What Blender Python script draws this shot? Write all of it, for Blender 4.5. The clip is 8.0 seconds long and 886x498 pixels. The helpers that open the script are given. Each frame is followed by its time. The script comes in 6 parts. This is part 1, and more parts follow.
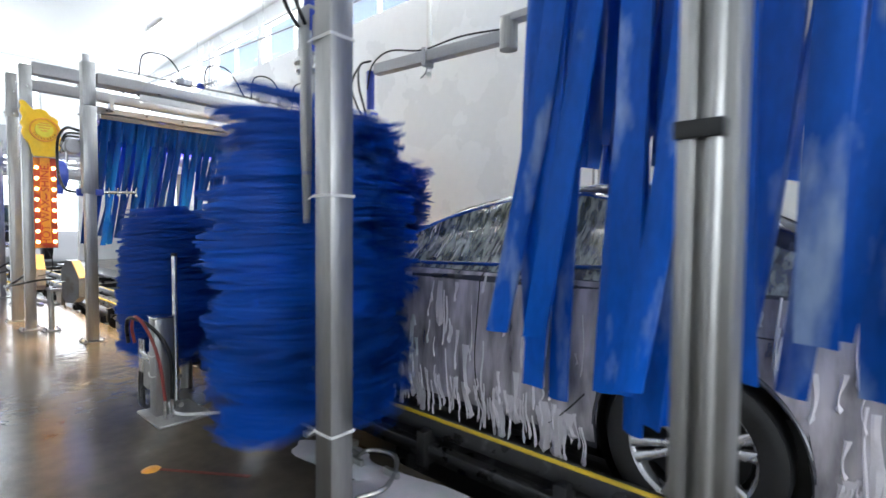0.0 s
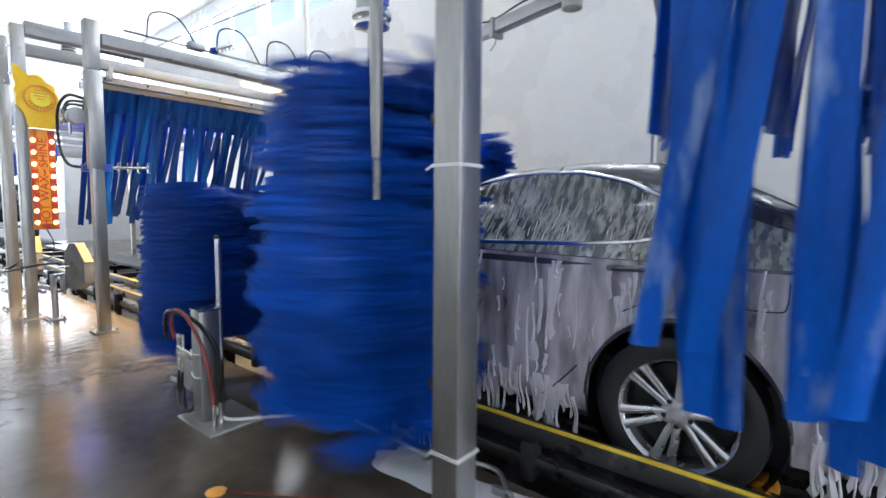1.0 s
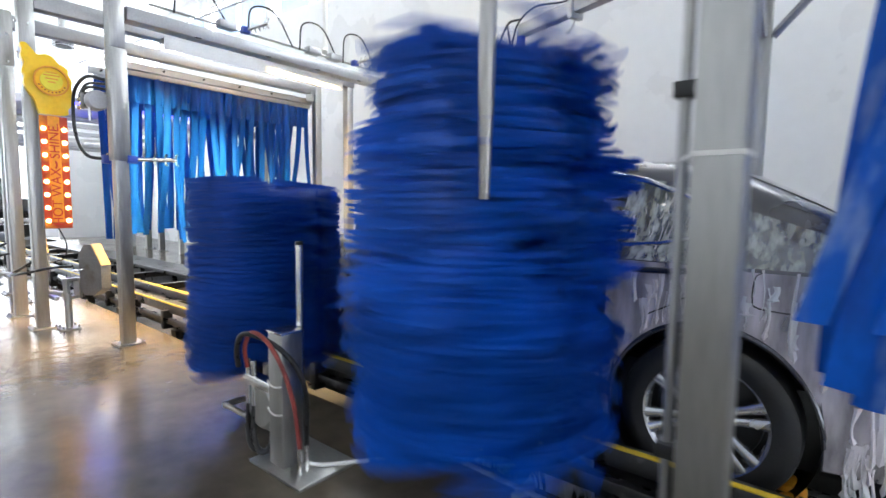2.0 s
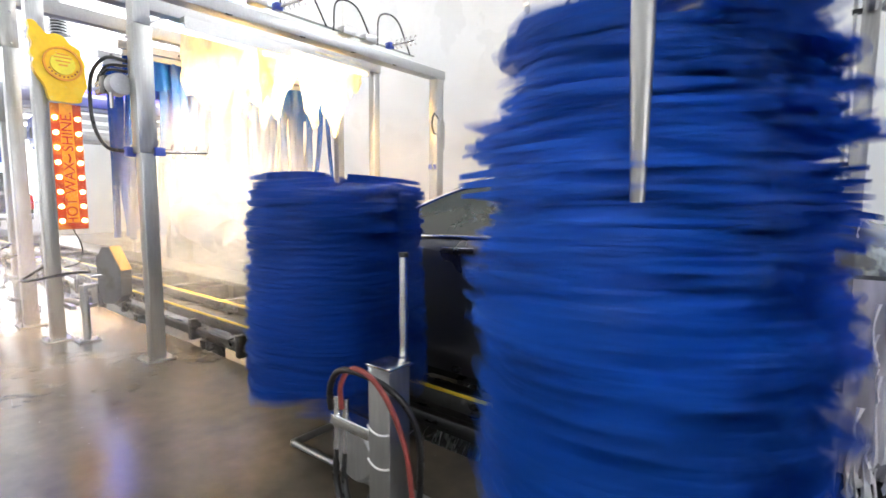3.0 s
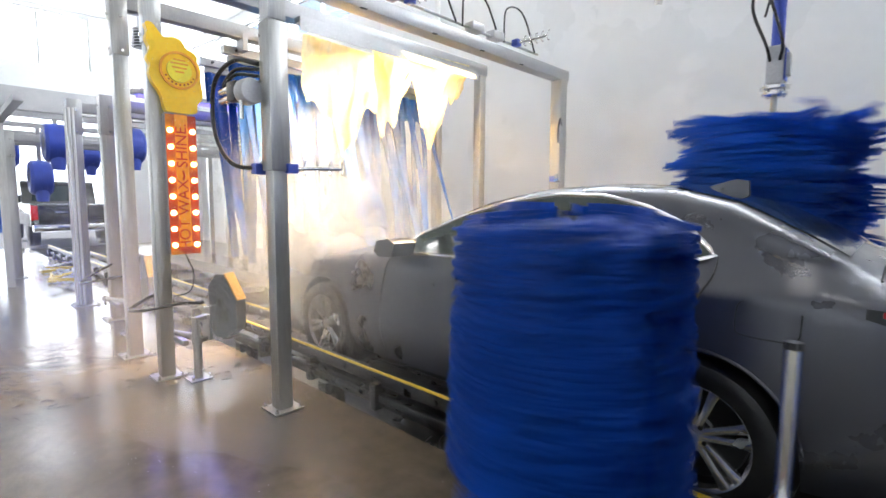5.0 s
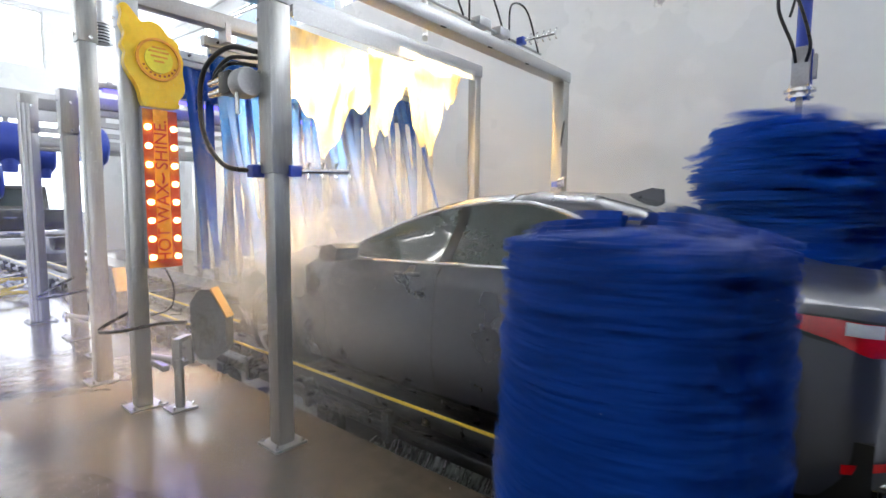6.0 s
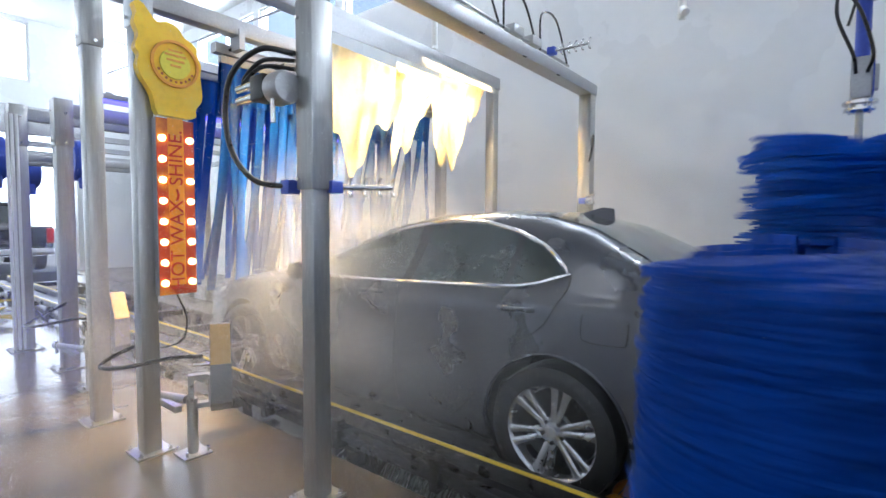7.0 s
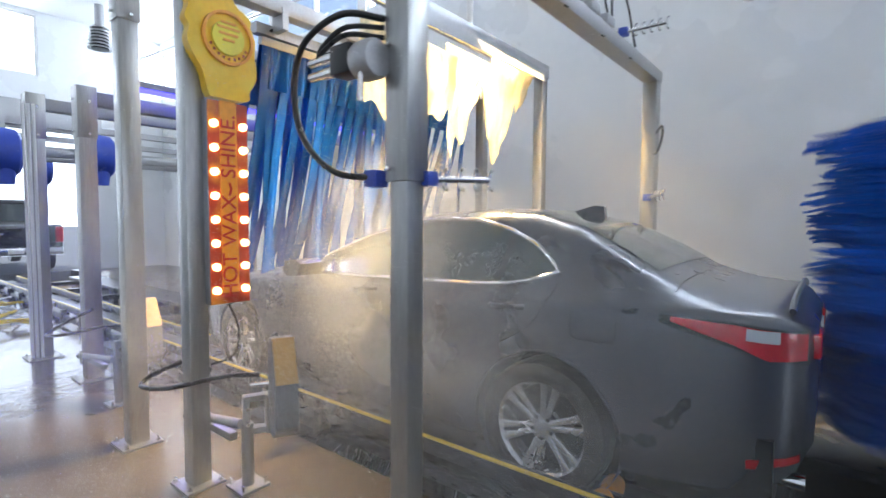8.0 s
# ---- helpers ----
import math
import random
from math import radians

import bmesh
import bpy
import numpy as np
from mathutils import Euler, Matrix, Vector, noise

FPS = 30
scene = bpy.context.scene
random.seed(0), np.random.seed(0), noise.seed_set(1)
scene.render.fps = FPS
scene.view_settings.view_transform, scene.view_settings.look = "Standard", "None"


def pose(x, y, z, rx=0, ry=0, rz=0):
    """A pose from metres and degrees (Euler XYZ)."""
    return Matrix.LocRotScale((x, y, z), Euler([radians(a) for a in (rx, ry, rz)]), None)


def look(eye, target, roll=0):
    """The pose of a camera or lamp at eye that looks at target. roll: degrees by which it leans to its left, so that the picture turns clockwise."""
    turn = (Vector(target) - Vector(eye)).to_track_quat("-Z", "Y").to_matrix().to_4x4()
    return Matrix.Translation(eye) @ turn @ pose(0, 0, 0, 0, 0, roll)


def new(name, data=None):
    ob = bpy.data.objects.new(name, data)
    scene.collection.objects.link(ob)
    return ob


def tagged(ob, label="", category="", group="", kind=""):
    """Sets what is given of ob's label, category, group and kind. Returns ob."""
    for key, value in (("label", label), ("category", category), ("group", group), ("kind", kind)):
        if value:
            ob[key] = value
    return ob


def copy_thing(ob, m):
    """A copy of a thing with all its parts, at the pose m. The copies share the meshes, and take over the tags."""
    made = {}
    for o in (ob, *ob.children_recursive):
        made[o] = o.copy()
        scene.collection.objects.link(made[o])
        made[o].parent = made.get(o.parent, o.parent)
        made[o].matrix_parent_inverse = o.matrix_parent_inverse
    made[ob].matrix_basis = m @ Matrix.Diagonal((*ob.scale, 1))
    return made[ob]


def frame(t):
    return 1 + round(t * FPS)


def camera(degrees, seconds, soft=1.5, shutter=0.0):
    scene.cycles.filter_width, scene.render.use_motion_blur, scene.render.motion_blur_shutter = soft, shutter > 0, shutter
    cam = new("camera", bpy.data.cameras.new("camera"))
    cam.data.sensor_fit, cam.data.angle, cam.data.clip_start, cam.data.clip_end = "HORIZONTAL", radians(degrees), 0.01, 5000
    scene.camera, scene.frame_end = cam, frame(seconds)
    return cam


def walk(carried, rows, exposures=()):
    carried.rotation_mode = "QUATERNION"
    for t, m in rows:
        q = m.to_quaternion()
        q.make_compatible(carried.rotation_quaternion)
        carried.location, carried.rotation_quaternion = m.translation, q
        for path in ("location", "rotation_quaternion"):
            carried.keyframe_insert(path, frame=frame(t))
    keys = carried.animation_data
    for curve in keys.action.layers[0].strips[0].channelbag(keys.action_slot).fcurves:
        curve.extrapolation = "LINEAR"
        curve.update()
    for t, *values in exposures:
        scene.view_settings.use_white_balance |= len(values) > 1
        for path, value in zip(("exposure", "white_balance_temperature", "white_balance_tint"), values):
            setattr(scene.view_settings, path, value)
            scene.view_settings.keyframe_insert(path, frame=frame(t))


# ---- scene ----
cam = camera(84.3, 8.0, shutter=0.6)
PATH = [
    (0, (-0.053, 0.039, 1.22), (-1.38, 1.533, 1.136), 0.5),
    (0.5, (-0.387, -0.057, 1.194), (-1.673, 1.469, 1.068), 0.6),
    (1, (-0.723, -0.034, 1.207), (-2.007, 1.491, 1.043), 0.5),
    (1.5, (-1.109, -0.086, 1.215), (-2.379, 1.449, 1.046), 0.7),
    (3, (-2.233, -0.073, 1.252), (-3.47, 1.484, 1.039), 0.4),
    (3.5, (-2.439, -0.12, 1.28), (-3.799, 1.331, 1.075), 0.4),
    (4, (-2.725, -0.159, 1.307), (-4.106, 1.274, 1.115), 0.3),
    (4.5, (-3.006, -0.123, 1.344), (-4.391, 1.308, 1.153), 0.4),
    (5.8, (-3.676, -0.09, 1.369), (-4.985, 1.411, 1.189), 0.3),
    (6, (-3.741, -0.081, 1.371), (-5.023, 1.444, 1.201), 0.4),
    (6.5, (-4.045, -0.093, 1.387), (-5.298, 1.46, 1.25), 0.4),
    (7, (-4.218, -0.082, 1.391), (-5.458, 1.483, 1.285), 0.3),
    (7.5, (-4.469, -0.078, 1.378), (-5.715, 1.484, 1.275), 0.3),
    (8, (-4.825, -0.074, 1.389), (-6.071, 1.487, 1.276), 0.3),
]
EXPOSURES = [(0.0, 0.3, 6250, 10), (1.0, 0.38, 6150, 10), (1.7, 0.45, 6200, 10), (2.8, 0.85, 6600, 12), (3.5, 0.78, 6750, 12), (4.5, 0.55, 6450, 11),
             (6.0, 0.2, 6400, 11), (6.5, 0.15, 5850, 11), (7.0, 0.08, 5750, 10), (8.0, -0.08, 5750, 10)]
walk(cam, [(t, look(eye, target, roll)) for t, eye, target, roll in PATH], EXPOSURES)

# ---- plan, in metres: x along the tunnel (traffic runs towards -x), y across it ----
WEST, EAST, NEAR, FAR, CEIL = -21.0, 6.0, -4.6, 6.4, 6.7
NEAR_LEG, FAR_LEG = 1.42, 4.78

# ---- world and lights ----
world = bpy.data.worlds.new("world")
scene.world = world
world.use_nodes = True
sky = world.node_tree.nodes.new("ShaderNodeTexSky")
sky.sky_type, sky.sun_disc = "NISHITA", False
sky.sun_elevation, sky.sun_rotation = radians(48), radians(250)
world.node_tree.nodes["Background"].inputs[1].default_value = 0.14
world.node_tree.links.new(sky.outputs[0], world.node_tree.nodes["Background"].inputs[0])


def sun_lamp():
    data = bpy.data.lights.new("sun", "SUN")
    data.energy, data.angle, data.color = 3.0, radians(0.6), (1.0, 0.95, 0.88)
    ob = new("sun", data)
    ob.matrix_world = look((0, 0, 0), (0.75, 0.35, -0.95))


def area_lamp(name, eye, target, sx, sy, watts, color, spread=180):
    data = bpy.data.lights.new(name, "AREA")
    data.spread = radians(spread)
    data.shape, data.size, data.size_y, data.energy, data.color = "RECTANGLE", sx, sy, watts, color
    ob = new(name, data)
    ob.matrix_world = look(eye, target)


sun_lamp()
DAY = (0.90, 0.96, 1.0)
# daylight in the exit door, the windows over it, and the far clerestory
area_lamp("exit_daylight", (WEST + 0.3, 1.6, 1.7), (0, 1.6, 1.0), 6.4, 3.2, 120, DAY)
area_lamp("upper_daylight", (WEST - 0.6, 1.5, 5.9), (0, 1.5, 5.0), 10.5, 1.9, 600, DAY)
area_lamp("clerestory_daylight", (-8.0, FAR + 0.34, 6.2), (-8.0, 0, 5.6), 27.0, 1.8, 2600, DAY)
# fill lamp added in the unseen entrance to lift the right-hand side
area_lamp("entrance_fill", (EAST - 0.3, 1.6, 1.8), (-6, 2.0, 1.2), 6.0, 3.2, 115, DAY)
# amber bars of the hot wax arch
area_lamp("amber_glow", (-7.44, 3.4, 2.90), (-7.34, 3.36, 0.9), 2.3, 0.45, 520, (1.0, 0.68, 0.30), 105)
area_lamp("violet_glow", (-9.40, 2.4, 2.46), (-8.3, 1.4, 0.0), 2.8, 1.30, 42, (0.24, 0.22, 1.0), 90)


# ---- materials ----
def node_mat(name, color, rough=0.5, metal=0.0, vary=0.12, scale=6.0, fine=60.0, bump=0.15, coat=0.0, spec=0.5,
             stretch=(1, 1, 1), rough_vary=0.15, second=None, second_scale=1.5, second_from=0.5, second_to=0.7,
             transmission=0.0, alpha=1.0, per_object=0.0, sub=0.0, detail=5.0):
    m = bpy.data.materials.new(name)
    m.use_nodes = True
    nt = m.node_tree
    N, L = nt.nodes, nt.links
    b = N["Principled BSDF"]
    tc = N.new("ShaderNodeTexCoord")
    mp = N.new("ShaderNodeMapping")
    mp.inputs["Scale"].default_value = stretch
    L.new(tc.outputs["Object"], mp.inputs[0])
    big = N.new("ShaderNodeTexNoise")
    big.inputs["Scale"].default_value, big.inputs["Detail"].default_value = scale, detail
    small = N.new("ShaderNodeTexNoise")
    small.inputs["Scale"].default_value, small.inputs["Detail"].default_value = fine, 4.0
    for n in (big, small):
        L.new(mp.outputs[0], n.inputs["Vector"])
    add = N.new("ShaderNodeMath")
    add.operation = "MULTIPLY_ADD"
    add.inputs[1].default_value = 0.45
    L.new(small.outputs[0], add.inputs[0])
    half = N.new("ShaderNodeMath")
    half.operation = "MULTIPLY"
    half.inputs[1].default_value = 0.55
    L.new(big.outputs[0], half.inputs[0])
    L.new(half.outputs[0], add.inputs[2])
    ramp = N.new("ShaderNodeMapRange")
    ramp.inputs[1].default_value, ramp.inputs[2].default_value = 0.3, 0.7
    ramp.inputs[3].default_value, ramp.inputs[4].default_value = 1 - vary, 1 + vary
    L.new(add.outputs[0], ramp.inputs[0])
    mul = N.new("ShaderNodeMix")
    mul.data_type, mul.blend_type = "RGBA", "MULTIPLY"
    mul.inputs[0].default_value = 1.0
    mul.inputs[6].default_value = (*color, 1)
    L.new(ramp.outputs[0], mul.inputs[7])
    out = mul.outputs[2]
    if second:
        blot = N.new("ShaderNodeTexNoise")
        blot.inputs["Scale"].default_value, blot.inputs["Detail"].default_value = second_scale, 6.0
        L.new(mp.outputs[0], blot.inputs["Vector"])
        mr = N.new("ShaderNodeMapRange")
        mr.inputs[1].default_value, mr.inputs[2].default_value = second_from, second_to
        L.new(blot.outputs[0], mr.inputs[0])
        mx = N.new("ShaderNodeMix")
        mx.data_type = "RGBA"
        L.new(mr.outputs[0], mx.inputs[0])
        L.new(out, mx.inputs[6])
        mx.inputs[7].default_value = (*second, 1)
        out = mx.outputs[2]
    if per_object:
        info = N.new("ShaderNodeObjectInfo")
        pr = N.new("ShaderNodeMapRange")
        pr.inputs[3].default_value, pr.inputs[4].default_value = 1 - per_object, 1 + per_object
        L.new(info.outputs["Random"], pr.inputs[0])
        m2 = N.new("ShaderNodeMix")
        m2.data_type, m2.blend_type = "RGBA", "MULTIPLY"
        m2.inputs[0].default_value = 1.0
        L.new(out, m2.inputs[6])
        L.new(pr.outputs[0], m2.inputs[7])
        out = m2.outputs[2]
    L.new(out, b.inputs["Base Color"])
    rr = N.new("ShaderNodeMapRange")
    rr.inputs[1].default_value, rr.inputs[2].default_value = 0.3, 0.7
    rr.inputs[3].default_value, rr.inputs[4].default_value = max(0.02, rough * (1 - rough_vary)), min(1, rough * (1 + rough_vary))
    L.new(big.outputs[0], rr.inputs[0])
    L.new(rr.outputs[0], b.inputs["Roughness"])
    b.inputs["Metallic"].default_value = metal
    b.inputs["Specular IOR Level"].default_value = spec
    b.inputs["Coat Weight"].default_value = coat
    b.inputs["Coat Roughness"].default_value = 0.06
    b.inputs["Transmission Weight"].default_value = transmission
    b.inputs["Alpha"].default_value = alpha
    if sub:
        b.inputs["Subsurface Weight"].default_value = sub
        b.inputs["Subsurface Radius"].default_value = (0.03, 0.03, 0.03)
    if bump:
        bp = N.new("ShaderNodeBump")
        bp.inputs["Strength"].default_value, bp.inputs["Distance"].default_value = bump, 0.004
        L.new(add.outputs[0], bp.inputs["Height"])
        L.new(bp.outputs[0], b.inputs["Normal"])
    return m


def glow_mat(name, color, strength):
    m = bpy.data.materials.new(name)
    m.use_nodes = True
    b = m.node_tree.nodes["Principled BSDF"]
    b.inputs["Base Color"].default_value = (*color, 1)
    b.inputs["Emission Color"].default_value = (*color, 1)
    b.inputs["Emission Strength"].default_value = strength
    return m


def liquid_mat(name, color, through_share, rough=0.25, back=0.6, grain=(7, 7, 1.4)):
    """Thin milky liquid: light scatters back from it and passes through it."""
    m = bpy.data.materials.new(name)
    m.use_nodes = True
    N, L = m.node_tree.nodes, m.node_tree.links
    N.remove(N["Principled BSDF"])
    d, tl, gl, tr = (N.new("ShaderNodeBsdf" + k) for k in ("Diffuse", "Translucent", "Glossy", "Transparent"))
    tc, no = N.new("ShaderNodeTexCoord"), N.new("ShaderNodeTexNoise")
    mp = N.new("ShaderNodeMapping")
    mp.inputs["Scale"].default_value = grain
    no.inputs["Scale"].default_value, no.inputs["Detail"].default_value = 2.0, 6
    L.new(tc.outputs["Object"], mp.inputs[0])
    L.new(mp.outputs[0], no.inputs["Vector"])
    for n in (d, tl):
        n.inputs["Color"].default_value = (*color, 1)
    gl.inputs["Roughness"].default_value = rough
    a, c, e = (N.new("ShaderNodeMixShader") for _ in range(3))
    a.inputs[0].default_value, c.inputs[0].default_value = back, 0.08
    L.new(d.outputs[0], a.inputs[1]), L.new(tl.outputs[0], a.inputs[2])
    L.new(a.outputs[0], c.inputs[1]), L.new(gl.outputs[0], c.inputs[2])
    mr = N.new("ShaderNodeMapRange")
    mr.inputs[1].default_value, mr.inputs[2].default_value = 0.35, 0.65
    mr.inputs[3].default_value, mr.inputs[4].default_value = max(0, through_share - 0.3), min(1, through_share + 0.3)
    L.new(no.outputs[0], mr.inputs[0]), L.new(mr.outputs[0], e.inputs[0])
    L.new(c.outputs[0], e.inputs[1]), L.new(tr.outputs[0], e.inputs[2])
    L.new(e.outputs[0], N["Material Output"].inputs[0])
    return m


def haze_mat(name, most, scale, color=(0.92, 0.92, 0.92)):
    """Fine airborne spray: wisps that thin out towards the rim of the veil."""
    m = bpy.data.materials.new(name)
    m.use_nodes = True
    N, L = m.node_tree.nodes, m.node_tree.links
    N.remove(N["Principled BSDF"])
    d, tl, tr = (N.new("ShaderNodeBsdf" + k) for k in ("Diffuse", "Translucent", "Transparent"))
    for n in (d, tl):
        n.inputs["Color"].default_value = (*color, 1)
    tc, no, mr = N.new("ShaderNodeTexCoord"), N.new("ShaderNodeTexNoise"), N.new("ShaderNodeMapRange")
    no.inputs["Scale"].default_value, no.inputs["Detail"].default_value, no.inputs["Distortion"].default_value = scale, 2.5, 0.3
    L.new(tc.outputs["Object"], no.inputs["Vector"])
    mr.interpolation_type = "SMOOTHSTEP"
    mr.inputs[1].default_value, mr.inputs[2].default_value, mr.inputs[3].default_value = 0.22, 0.72, 0.2
    L.new(no.outputs[0], mr.inputs[0])
    off, ln, rim = N.new("ShaderNodeVectorMath"), N.new("ShaderNodeVectorMath"), N.new("ShaderNodeMapRange")
    off.operation, ln.operation = "MULTIPLY_ADD", "LENGTH"
    off.inputs[1].default_value, off.inputs[2].default_value = (2, 0, 2), (-1, 0, -1)
    L.new(tc.outputs["Generated"], off.inputs[0]), L.new(off.outputs[0], ln.inputs[0])
    rim.interpolation_type = "SMOOTHSTEP"
    rim.inputs[1].default_value, rim.inputs[2].default_value, rim.inputs[3].default_value, rim.inputs[4].default_value = 0.1, 0.98, 1.0, 0.0
    L.new(ln.outputs["Value"], rim.inputs[0])
    a, b = N.new("ShaderNodeMath"), N.new("ShaderNodeMath")
    a.operation = b.operation = "MULTIPLY"
    b.inputs[1].default_value = most
    L.new(mr.outputs[0], a.inputs[0]), L.new(rim.outputs[0], a.inputs[1]), L.new(a.outputs[0], b.inputs[0])
    s, e = N.new("ShaderNodeMixShader"), N.new("ShaderNodeMixShader")
    s.inputs[0].default_value = 0.5
    L.new(d.outputs[0], s.inputs[1]), L.new(tl.outputs[0], s.inputs[2])
    L.new(b.outputs[0], e.inputs[0]), L.new(tr.outputs[0], e.inputs[1]), L.new(s.outputs[0], e.inputs[2])
    L.new(e.outputs[0], N["Material Output"].inputs[0])
    return m


